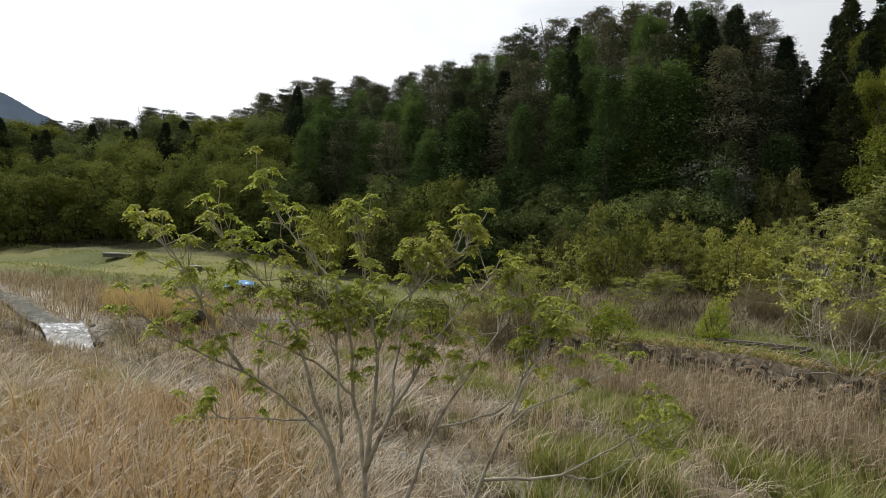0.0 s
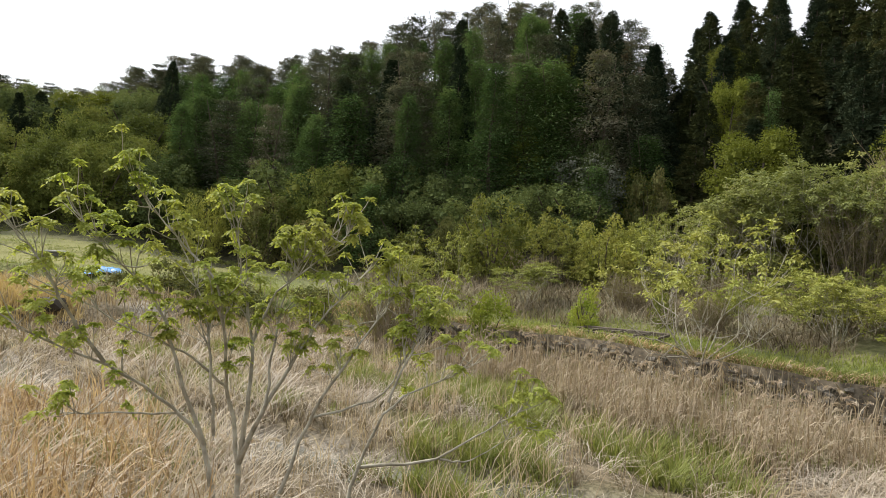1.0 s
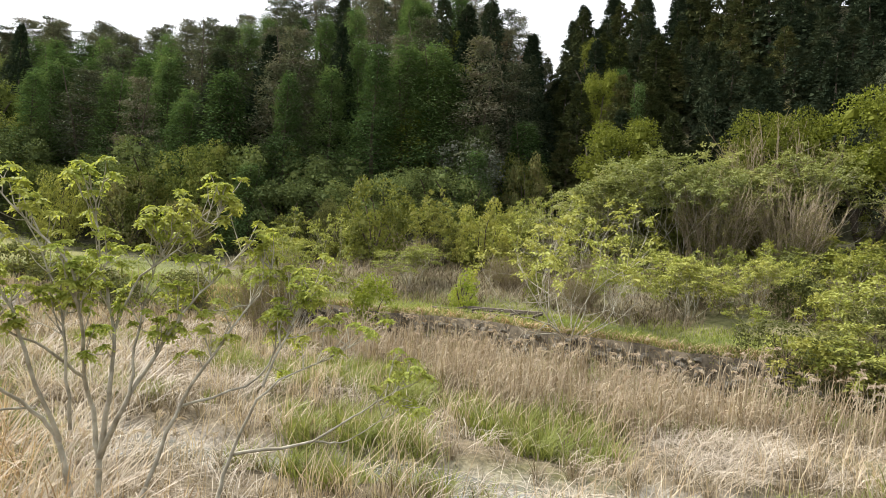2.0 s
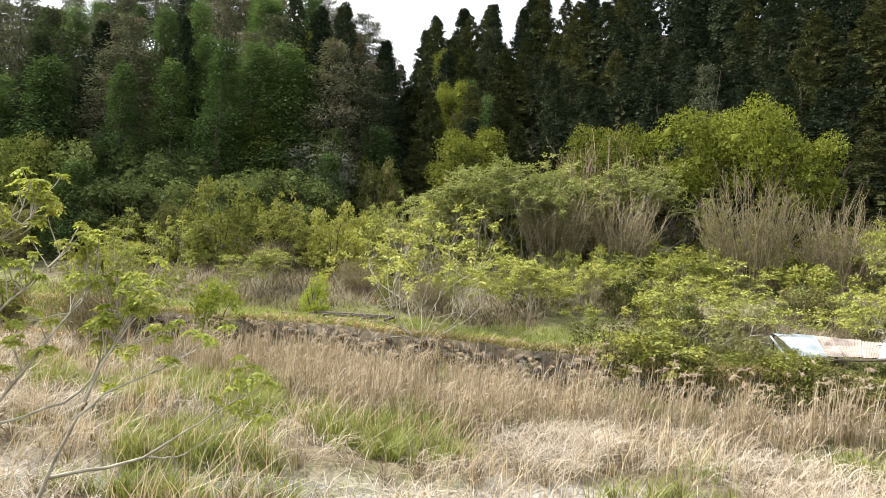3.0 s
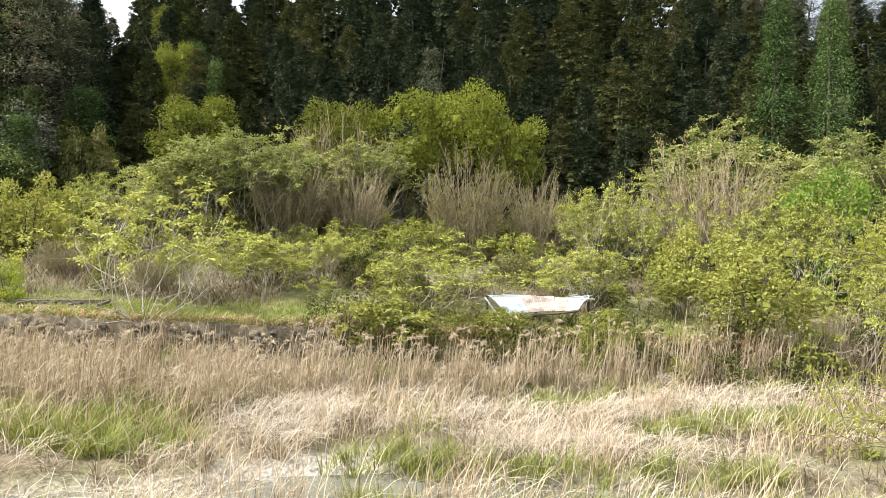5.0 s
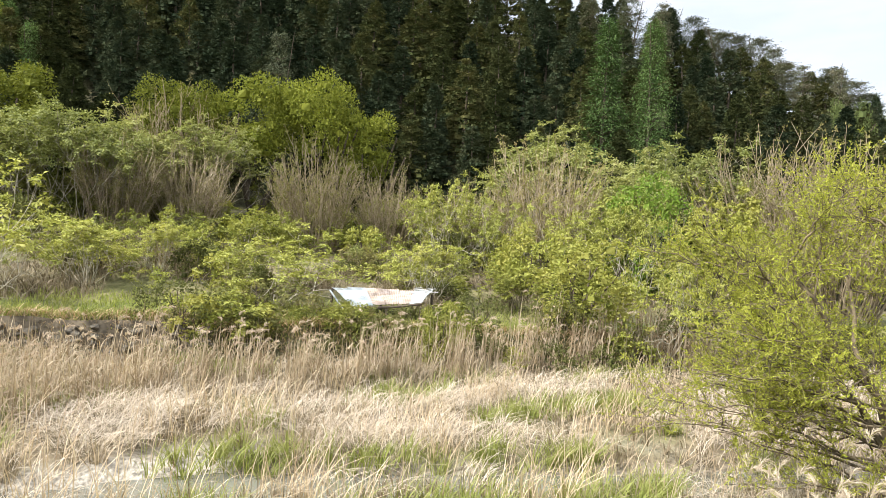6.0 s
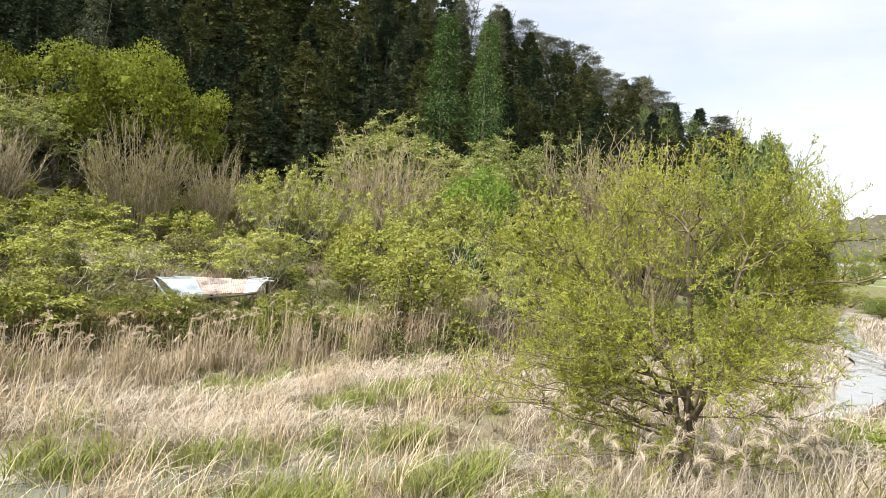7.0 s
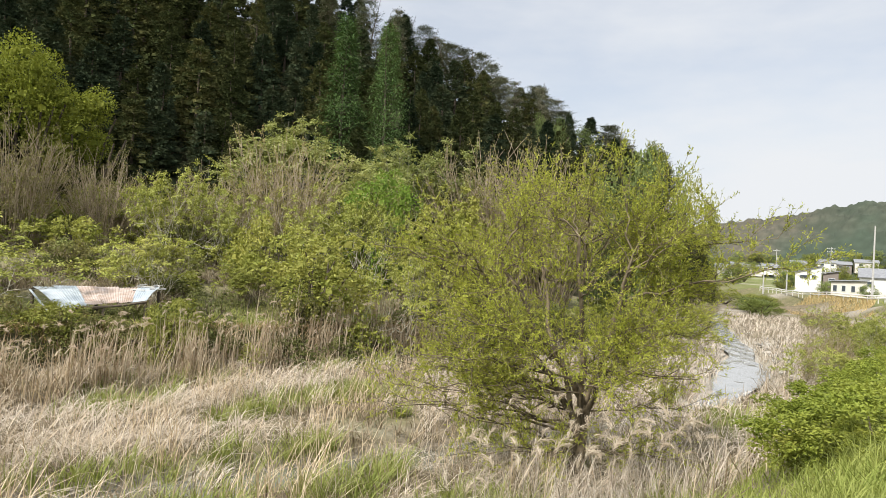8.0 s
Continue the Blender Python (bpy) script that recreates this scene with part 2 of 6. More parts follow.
def bend(start, way, length, steps=5, wander=0.12, lift=0.0):
    """A wandering line from start; lift turns it up (or, below zero, down) along its way."""
    pts, p, d = [np.array(start, float)], np.array(start, float), unit(np.array(way, float))
    for _ in range(steps):
        d = unit(d + rng.normal(size=3) * wander + [0, 0, lift])
        p = p + d * length / steps
        pts.append(p)
    return np.array(pts)


def plant(name, wood, leaves, wood_mat, leaf_mat, label, category, group=""):
    """A plant from lists of branch tubes and of leaf arrays: an Empty with trunk and crown."""
    root = tagged(new(name), label, category, group)
    if wood:
        part_of("trunk", mesh_of(name + "_trunk", *join(wood), mats=[wood_mat], smooth=True), root)
    if leaves:
        part_of("crown", mesh_of(name + "_crown", *join(leaves), mats=[leaf_mat]), root)
    return root


# ---- the lie of the land ----
TERRACE = np.array([(-110, 104), (-37, 54), (-22, 46.5), (-13, 42), (-0.4, 34), (6, 26.5), (9.3, 24), (12.7, 20), (15, 17), (17.5, 14), (20, 11),
                    (23.5, 6.5), (27, 0.5), (32, -6), (42, -13), (60, -21), (90, -34), (170, -64)], float)
DYKE = np.array([(-90, 20), (-20, 6), (-6, 2.2), (0, 0.2), (4, -3.9), (10.9, -9.9), (30, -26.5), (58, -48), (81, -58), (108, -64), (136, -70), (240, -100)], float)
STREAM = np.array([(-110, 86), (-60, 62), (-36, 46.5), (-24.2, 36.8), (-18.8, 30), (-15, 26.3), (-13.4, 24.7), (-7, 18.5), (0, 13.6), (4, 11.7), (9, 8), (13, 2), (17, -4.5), (24, -12),
                   (29.5, -15.2), (34, -17.6), (40.1, -20.6), (47.2, -23.4), (65, -30.3), (78, -36), (140, -62)], float)
HILL_AZ = [-120, -60, -35, -24, -16, -4, 8, 20, 26, 29, 32, 45, 60, 80, 90, 97, 103, 110, 117, 140]
HILL_FOOT = [120, 100, 88, 80, 70, 57, 51, 49, 51, 60, 55, 54, 54, 55, 57, 59, 64, 80, 150, 300]
HILL_SKY = [10, 10, 9.6, 12, 13.6, 16.2, 20.4, 21.8, 19.2, 14.8, 20.8, 23.5, 25, 22.5, 19.5, 16, 13, 9.6, 3, 1]
CREST_AZ = [-60, -35, -30, -24, -19, -16, -12, -4, 0, 5, 10, 15, 22, 25, 27, 28.4, 29.7, 31, 34, 45, 60, 80, 87, 90, 94, 96.4, 100.5, 102, 104, 107, 109, 112, 115]
CREST_EL = [9.4, 9, 9.4, 11.5, 11.2, 13.4, 15.2, 16, 17.6, 19.9, 21.2, 22.5, 22, 21, 19.2, 16.7, 16, 20.9, 21.6, 23.5, 25, 21.5, 20.3, 18.9, 17.2, 15.8, 14.2, 12.6, 12.1, 10.7, 10.2, 7, 3]


def signed(line, x, y):
    """Distance from a line of points, above zero to its left."""
    best = np.full(np.shape(x), 1e9)
    sign = np.ones(np.shape(x))
    for (ax, ay), (bx, by) in zip(line[:-1], line[1:]):
        dx, dy = bx - ax, by - ay
        t = np.clip(((x - ax) * dx + (y - ay) * dy) / (dx * dx + dy * dy), 0, 1)
        d = np.hypot(x - ax - t * dx, y - ay - t * dy)
        s = np.where(dx * (y - ay) - dy * (x - ax) >= 0, 1.0, -1.0)
        sign, best = np.where(d < best, s, sign), np.minimum(d, best)
    return best * sign


def ease(a, b, v):
    t = np.clip((v - a) / (b - a), 0, 1)
    return t * t * (3 - 2 * t)


def lumps(x, y, size, seed=0.0):
    """Smooth unevenness between about -1 and 1."""
    u, v = x / size + seed, y / size - seed
    return (np.sin(u * 2.1 + 1.3 * np.sin(v * 1.7)) + np.sin(v * 2.6 + 1.1 * np.sin(u * 2.3 + 2)) + np.sin((u + v) * 3.7 + 1.9 * np.sin(u - v))) / 3


def land(x, y):
    """Height of the ground, and its distances from terrace edge, dyke edge and stream."""
    x, y = np.asarray(x, float), np.asarray(y, float)
    up = np.clip((y - x) * 0.707, -160, 160)
    s, d, w = signed(TERRACE, x, y), signed(DYKE, x, y), np.abs(signed(STREAM, x, y))
    bed = 0.1 + 0.018 * up + 0.75 * ease(28.7, 29.5, up) * ease(1, -3, s) + 0.10 * lumps(x, y, 3.0) + 0.05 * lumps(x, y, 0.9, 3)
    w = w * (1 + 1.0 * ease(-10, -5, x) * ease(25, 20, x))
    z = bed - 0.5 * (1 - ease(0.7, 1.9, w)) * ease(0.0, -3.0, s)
    z = z + ease(-0.35, 0.55, s) * (1.4 + 0.02 * np.clip(s, 0, 30) + 0.1 * lumps(x, y, 4.0, 9))
    az = np.degrees(np.arctan2(x, y))
    z = z + np.clip(s - 2.5, 0, 34) * (0.02 + 0.135 * ease(-2, 16, az) * ease(118, 100, az))
    z = z + ease(4.6, 0.0, d) * (s < 0) * (2.75 + 0.003 * np.clip(x, 0, 120))
    z = z + ease(-8, -22, az) * (s > 0) * (0.8 * ease(6, 7.6, s) + 0.8 * ease(15, 17, s) + 0.03 * np.clip(s, 0, 30))
    r = np.hypot(x, y)
    foot, el = np.interp(az, HILL_AZ, HILL_FOOT), np.interp(az, HILL_AZ, HILL_SKY)
    top = np.maximum((foot + 36) * np.tan(np.radians(el)) + 4.4 - 8.0 - z, 0.5)
    rise = np.clip((r - foot) / 36, 0, 1.0)
    hill = np.where(s > 0, top * (rise ** 1.02), 0) * ease(-90, -75, az) * ease(150, 118, az)
    return z + hill, s, d, w


def ground_z(x, y):
    return float(land(x, y)[0])


def axis_steps(lo, hi, fine, far):
    """Grid lines: even between lo and hi, ever wider out to far."""
    mid = list(np.arange(lo, hi + fine / 2, fine))
    out, step, v = [], fine, hi
    while v < far:
        step *= 1.13
        v += step
        out.append(v)
    back, step, v = [], fine, lo
    while v > -far:
        step *= 1.13
        v -= step
        back.append(v)
    return np.array(back[::-1] + mid + out)


def build_ground():
    xs, ys = axis_steps(-30, 40, 0.55, 3200), axis_steps(-26, 46, 0.55, 3200)
    X, Y = np.meshgrid(xs, ys, indexing="ij")
    Z, S, D, Wd = land(X, Y)
    far = np.hypot(X, Y) > 260
    Z = np.where(far, np.minimum(Z, 3.0), Z)
    nx, ny = X.shape
    i, j = np.meshgrid(np.arange(nx - 1), np.arange(ny - 1), indexing="ij")
    q = np.stack([i * ny + j, (i + 1) * ny + j, (i + 1) * ny + j + 1, i * ny + j + 1], -1).reshape(-1, 4)
    me = mesh_of("ground", np.stack([X, Y, Z], -1).reshape(-1, 3), q, mats=[ground_material()], smooth=True)
    r, az = np.hypot(X, Y), np.degrees(np.arctan2(X, Y))
    foot = np.interp(az, HILL_AZ, HILL_FOOT)
    green = ease(-0.1, 0.6, S) * ease(4.5, 2.0, S) * 0.8 + (S > 0) * (0.35 + 0.45 * lumps(X, Y, 2.8, 2) + 0.75 * ease(2, -6, az)) + ease(2, -3, D) * 0.9 + 0.45 * ease(0.2, 0.7, lumps(X, Y, 3.2, 5)) * (S < 0)
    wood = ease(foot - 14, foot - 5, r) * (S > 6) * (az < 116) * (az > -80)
    # dark strip painted along the bank, for the shade under its overhanging bushes
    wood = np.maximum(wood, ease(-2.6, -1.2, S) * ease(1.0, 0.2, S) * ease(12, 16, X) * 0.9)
    gravel = (1 - ease(1.0, 2.0, Wd)) * 0.8 + ease(0.35, 0.7, lumps(X, Y, 4.5, 11)) * (S < -2) * 0.7
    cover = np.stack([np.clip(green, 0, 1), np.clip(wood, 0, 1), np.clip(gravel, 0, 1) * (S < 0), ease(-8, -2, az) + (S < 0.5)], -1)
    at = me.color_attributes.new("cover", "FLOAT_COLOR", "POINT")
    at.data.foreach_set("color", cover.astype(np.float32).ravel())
    tagged(new("ground", me), "straw-covered river flat, grassy terrace and wooded hillside", "ground", kind="structure")


build_ground()


def water_material(name, foam_from, foam_to, scale, ripple, rough):
    m, nodes, links, b = material(name, rough)
    b.inputs["Specular IOR Level"].default_value = 0.5
    b.inputs["IOR"].default_value = 1.33
    b.inputs["Coat Weight"].default_value, b.inputs["Coat Roughness"].default_value = 1.0, rough
    bump(nodes, links, b, noise_fac(nodes, links, scale, 0.25, 0.75, 6), ripple, 0.12)
    foam = noise_fac(nodes, links, scale * 0.8, foam_from, foam_to, 8)
    links.new(blend(nodes, links, foam, (0.15, 0.15, 0.13), (0.74, 0.75, 0.75)), b.inputs["Base Color"])
    return m


def build_water():
    """The stream: a rippled strip along its bed, white where it runs over stones."""
    pool = water_material("pool_water", 0.74, 0.8, 2.2, 0.06, 0.04)
    riffle = water_material("riffle_water", 0.52, 0.63, 6.5, 0.7, 0.12)
    line = []
    for a, c in zip(STREAM[:-1], STREAM[1:]):
        n = max(2, int(np.hypot(*(c - a)) / 0.6))
        line += [a + (c - a) * k / n for k in range(n)]
    line = np.array(line)
    for _ in range(8):
        line[1:-1] = (line[:-2] + line[1:-1] * 2 + line[2:]) / 4
    d = unit(np.gradient(line, axis=0))
    side = np.stack([-d[:, 1], d[:, 0]], 1)
    up = (line[:, 1] - line[:, 0]) * 0.707
    cols = np.linspace(-1.6, 1.6, 9)
    wide = (1 + 0.2 * np.sin(np.arange(len(line)) * 0.35)) / (1.25 + 0.9 * ease(-10, -5, line[:, 0]) * ease(25, 20, line[:, 0])) * (1 - 0.45 * ease(24, 27, up)) * (1 - 0.35 * ease(34, 37, line[:, 0])) * (1 - 0.6 * ease(29, 25, line[:, 0]) * ease(18, 22, line[:, 0]))
    P = line[:, None, :] + side[:, None, :] * cols[None, :, None] * wide[:, None, None]
    z = 0.1 + 0.018 * np.clip(up, -160, 160) - 0.2 + 0.75 * ease(28.9, 29.3, up)
    Z = z[:, None] + 0.035 * lumps(P[..., 0], P[..., 1], 0.5, 4)
    V = np.concatenate([P, Z[..., None]], 2).reshape(-1, 3)
    i, j = np.meshgrid(np.arange(len(line) - 1), np.arange(8), indexing="ij")
    q = np.stack([i * 9 + j, (i + 1) * 9 + j, (i + 1) * 9 + j + 1, i * 9 + j + 1], -1).reshape(-1, 4)
    fall = water_material("fall_water", 0.58, 0.74, 5.0, 0.8, 0.5)
    me = mesh_of("water", V, q, mats=[pool, riffle, fall], smooth=True)
    x = line[:, 0]
    fast = (up > 29.25) | (x > 35)
    me.polygons.foreach_set("material_index", np.repeat(np.where((up > 28.5) & (up < 29.5), 2, fast)[:-1].astype(np.int32), 8))
    tagged(new("water", me), "shallow stream, white over stones and calm in a pool", "water", kind="structure")


build_water()

# ---- plants ----
def rosettes(tips, ways, size, fronds=6, leaflets=5, droop=0.5, broad=0.26):
    """Tufts of drooping feathered leaves at the ends of twigs."""
    n = len(tips)
    out = []
    turn = rng.uniform(0, 6.28, (n, 1)) + np.arange(fronds)[None, :] * 6.28 / fronds + rng.normal(size=(n, fronds)) * 0.3
    tilt = rng.uniform(-0.25, 1.3, (n, fronds))
    d = np.stack([np.cos(turn) * np.cos(tilt), np.sin(turn) * np.cos(tilt), np.sin(tilt)], -1) + ways[:, None, :] * 0.4
    d = unit(d)
    L = size * rng.uniform(0.6, 1.15, (n, fronds))
    side = unit(np.cross(d, np.array([0, 0, 1.0])))
    for k in range(leaflets):
        t = 0.25 + 0.75 * k / max(1, leaflets - 1)
        p = tips[:, None, :] + d * (L * t)[..., None] - np.array([0, 0, 1.0]) * (L * droop * t * t)[..., None]
        last = k == leaflets - 1
        for sgn in ((0,) if last else (-1, 1)):
            w = d * (1.0 if last else 0.45) + side * sgn * 0.9 + np.array([0, 0, -0.35 - 0.5 * droop])
            up = d * 0.45 + np.array([0, 0, 1.0])
            out.append(leaf_arrays(p.reshape(-1, 3), (w + rng.normal(size=w.shape) * 0.18).reshape(-1, 3),
                                   (L * rng.uniform(0.38, 0.58, L.shape)).ravel(), (L * broad).ravel(), 0.15, up.reshape(-1, 3), 0.3))
    return out


def forked(wood, tips, start, way, length, radius, depth, lift=0.05, spread=0.6, sides=5):
    """Branches that fork; the ends of the last twigs are gathered in tips."""
    pts = bend(start, way, length, 4, 0.14, lift)
    wood.append(tube(pts, np.linspace(radius, radius * 0.6, len(pts)), sides))
    d = unit(pts[-1] - pts[-2])
    if 0 < depth < 3 and rng.random() < 0.5:
        tips.append((pts[-1], d))
    if depth == 0:
        tips.append((pts[-1], d))
        return
    for k in range(2 if rng.random() < 0.6 else 3):
        w = unit(d + rng.normal(size=3) * spread + [0, 0, 0.12])
        forked(wood, tips, pts[-1] if k < 2 else pts[-2], w, length * rng.uniform(0.6, 0.85), radius * 0.62, depth - 1, lift, spread, max(3, sides - 1))


def sumac(name, height, spread, stems, depth, size, leaf, bark, label, fronds=6, leaflets=4, bare=0.0):
    wood, tips = [], []
    total = sum(0.74 ** k for k in range(depth + 1))
    for k in range(stems):
        a = 6.28 * k / stems + rng.normal() * 0.3
        out = spread * rng.uniform(0.2, 1.1)
        w = unit(np.array([math.cos(a) * out, math.sin(a) * out, 1.0]))
        forked(wood, tips, (math.cos(a) * 0.12, math.sin(a) * 0.12, 0), w, height / total * rng.uniform(0.85, 1.08), 0.0085 * height ** 0.75, depth)
    P, D = np.array([t[0] for t in tips]), np.array([t[1] for t in tips])
    keep = P[:, 2] > bare * height
    P, D = P[keep], D[keep]
    return plant(name, wood, rosettes(P, D, size, fronds, leaflets), bark, leaf, label, "tree")


def clumps(centres, radii, per, size, up=0.4, flat=1.0, heart=0.42):
    """Leaves over the outsides of rounded clumps, lying like shingles on them."""
    out = [knobs(centres, np.array(radii) * heart, flat * 0.8)] if heart else []
    for c, r in zip(centres, radii):
        n = max(6, int(per * r * r))
        v = unit(rng.normal(size=(n, 3)) + [0, 0, 0.35])
        p = c + v * r * rng.uniform(0.7, 1.08, (n, 1)) * [1, 1, flat]
        w = v * 0.6 + rng.normal(size=(n, 3)) * 0.6 + [0, 0, up - 0.6]
        out.append(leaf_arrays(p, w, size * rng.uniform(0.6, 1.3, n), size * 0.55, 0.15, v + [0, 0, 0.35], 0.6))
    return out


def round_tree(name, height, width, count, per, size, leaf, label, bare=0.18, clump=0.3):
    """A bush or broadleaf tree: a short trunk, limbs, and clumps of leaves with gaps between them."""
    wood, centres, radii = [], [], []
    for k in range(5):
        a = rng.uniform(0, 6.28)
        pts = bend((rng.normal() * 0.08, rng.normal() * 0.08, 0), (math.cos(a) * 0.5, math.sin(a) * 0.5, 1), height * rng.uniform(0.6, 0.85), 5, 0.12)
        wood.append(tube(pts, np.linspace(0.02 * height, 0.006 * height, len(pts)), 5))
    for k in range(count):
        t, a = rng.uniform(0, 1), rng.uniform(0, 6.28)
        zc = bare + (1 - bare) * t
        rad = width / 2 * math.sqrt(max(0.05, 1 - ((zc - (1 + bare) / 2) / ((1 - bare) / 2 + 0.06)) ** 2)) * math.sqrt(rng.uniform(0.25, 1.0))
        centres.append(np.array([math.cos(a) * rad, math.sin(a) * rad, zc * height * 0.88]))
        radii.append(clump * rng.uniform(0.7, 1.3) * min(width, height) * 0.5)
    return plant(name, wood, clumps(centres, radii, per, size), M_BARK_DARK, leaf, label, "bush" if height < 3 else "tree")


def twiggy(name, height, width, stems, label, leaf=None, leaves=400, size=0.1, twigs=7):
    """A bare shrub: a broom of thin upright shoots with a few opening buds."""
    wood, spots, ways = [], [], []
    for k in range(stems):
        a, out = rng.uniform(0, 6.28), math.sqrt(rng.uniform(0, 1))
        base = np.array([math.cos(a), math.sin(a), 0]) * out * width * 0.28
        w = np.array([math.cos(a) * out * 0.45, math.sin(a) * out * 0.45, 1.0])
        h = height * rng.uniform(0.65, 1.05) * (1 - 0.3 * out * out)
        pts = bend(base, w, h, 5, 0.07, 0.02)
        r = 0.012 + 0.004 * height
        wood.append(tube(pts, np.linspace(r, r * 0.3, len(pts)), 3))
        for q in range(twigs):
            i = rng.integers(1, 5)
            p = pts[i] + (pts[i + 1] - pts[i]) * rng.random()
            tw = bend(p, unit(pts[i + 1] - pts[i]) + rng.normal(size=3) * 0.35, h * rng.uniform(0.12, 0.28), 3, 0.1, 0.05)
            wood.append(tube(tw, np.linspace(r * 0.45, r * 0.18, len(tw)), 3))
            spots.append(tw[-1])
            spots.append(tw[-2])
    P = np.array(spots)[rng.integers(0, len(spots), leaves)] + rng.normal(size=(leaves, 3)) * 0.05
    lv = [leaf_arrays(P, rng.normal(size=(leaves, 3)) + [0, 0, 0.8], size * rng.uniform(0.6, 1.4, leaves), size * 0.5)] if leaf else []
    return plant(name, wood, lv, M_TWIG, leaf, label, "shrub")


def cedar(name, height, width, boughs, leaf, label, per=26, size=0.34):
    """A narrow cone of upswept rounded tufts with dark air between them."""
    wood = [tube(bend((0, 0, 0), (0, 0, 1), height * 0.97, 6, 0.012), np.linspace(0.012 * height, 0.02, 7), 6)]
    t = np.sort(rng.uniform(0.03, 1.0, boughs) ** 0.9)
    a = np.arange(boughs) * 2.4 + rng.normal(size=boughs) * 0.4
    rad = width / 2 * np.minimum(1.0, 0.75 + t) * (1 - t) ** 0.74 * rng.uniform(0.62, 1.12, boughs) * np.where(np.arange(boughs) % 5 == 0, 0.45, 1.0) + 0.03
    c = np.stack([np.cos(a) * rad, np.sin(a) * rad, height * (0.05 + 0.92 * t)], -1)
    r = (0.70 - 0.5 * t) * rng.uniform(0.75, 1.25, boughs)
    n = boughs * per
    out = np.repeat(unit(c * [1, 1, 0]), per, 0)
    v = unit(rng.normal(size=(n, 3)) + out * 0.6 + [0, 0, 0.2])
    p = np.repeat(c, per, 0) + v * np.repeat(r, per)[:, None] * rng.uniform(0.45, 0.95, (n, 1)) * [0.9, 0.9, 1.0]
    w = v * 0.9 + out * 0.2 + rng.normal(size=p.shape) * 0.4 + [0, 0, 0.35]
    lv = [knobs(c, r * 0.6, 1.1), leaf_arrays(p, w, size * rng.uniform(0.6, 1.3, n), size * 0.34, 0.15, v + out * 0.3 + [0, 0, 0.5], 0.5)]
    return plant(name, wood, lv, M_BARK_DARK, leaf, label, "tree")


def tiered(name, height, width, whorls, leaf, label, bare=0.2, per=60, size=0.4, flat=0.25, ragged=0.3, boughs=(3, 6)):
    """Larch and pine: whorls of side boughs, each a shelf of needle sprays, with air between the tiers."""
    wood = [tube(bend((0, 0, 0), (0, 0, 1), height * 0.98, 7, 0.03), np.linspace(0.013 * height, 0.02, 8), 6)]
    P, Wy, F = [], [], []
    for k in range(whorls):
        t = bare + (1 - bare) * (k + rng.uniform(-0.3, 0.3)) / whorls
        turn = rng.uniform(0, 6.28)
        many = rng.integers(*boughs)
        for b in range(many):
            a = turn + b * 6.28 / many + rng.normal() * 0.3
            ln = width / 2 * max(0.1, (1 - max(0, t)) ** 0.7) * rng.uniform(1 - ragged * 1.6, 1.15)
            pts = bend((0, 0, t * height), (math.cos(a), math.sin(a), 0.05 + 0.3 * t), ln, 4, 0.08, 0.03)
            wood.append(tube(pts, np.linspace(0.04, 0.012, len(pts)), 3))
            n = int(per * (0.35 + ln / width))
            u = rng.uniform(0.2, 1.02, n) ** 0.7 * 4
            i = np.clip(u.astype(int), 0, 3)
            p = pts[i] + (pts[i + 1] - pts[i]) * (u - i)[:, None]
            spread = 0.11 * width * (1 - 0.5 * t)
            d = np.array([math.cos(a), math.sin(a), 0.0])
            side = np.array([-d[1], d[0], 0])
            sw = rng.normal(size=(n, 1)) * spread * 1.1
            P.append(p + side * sw + d * rng.normal(size=(n, 1)) * spread * 0.5 + np.array([0, 0, 1]) * rng.normal(size=(n, 1)) * spread * flat)
            Wy.append(d * 0.6 + side * np.sign(sw) * 0.6 + rng.normal(size=(n, 3)) * 0.35 + [0, 0, -0.25 * flat])
            F.append(np.tile(d * 0.35 + [0, 0, 1.0], (n, 1)))
    P, Wy, F = np.concatenate(P), np.concatenate(Wy), np.concatenate(F)
    lv = [leaf_arrays(P, Wy, size * rng.uniform(0.6, 1.3, len(P)), size * 0.36, 0.1, F, 0.32)]
    return plant(name, wood, lv, M_BARK_DARK, leaf, label, "tree")


STORE = []


def kind(ob):
    """A model from which copies are taken: it is moved to its first place later."""
    STORE.append(ob)
    return ob


def put(ob, x, y, sh=1.0, sw=1.0, turn=0.0, z=None, drop=0.1):
    """The first place uses the model itself, all others a copy."""
    zz = (ground_z(x, y) if z is None else z) - drop
    if ob in STORE:
        STORE.remove(ob)
        ob.matrix_basis = pose(x, y, zz, 0, 0, turn)
    else:
        ob = copy_thing(ob, pose(x, y, zz, 0, 0, turn))
    ob.scale = (sw, sw, sh)
    return ob


def size_of(ob):
    """Height and width of a plant as built."""
    lo, hi = np.full(3, 1e9), np.full(3, -1e9)
    for c in ob.children:
        b = np.array([v[:] for v in c.bound_box])
        lo, hi = np.minimum(lo, b.min(0)), np.maximum(hi, b.max(0))
    return hi[2], (hi[0] - lo[0] + hi[1] - lo[1]) / 2


SIZES = {}

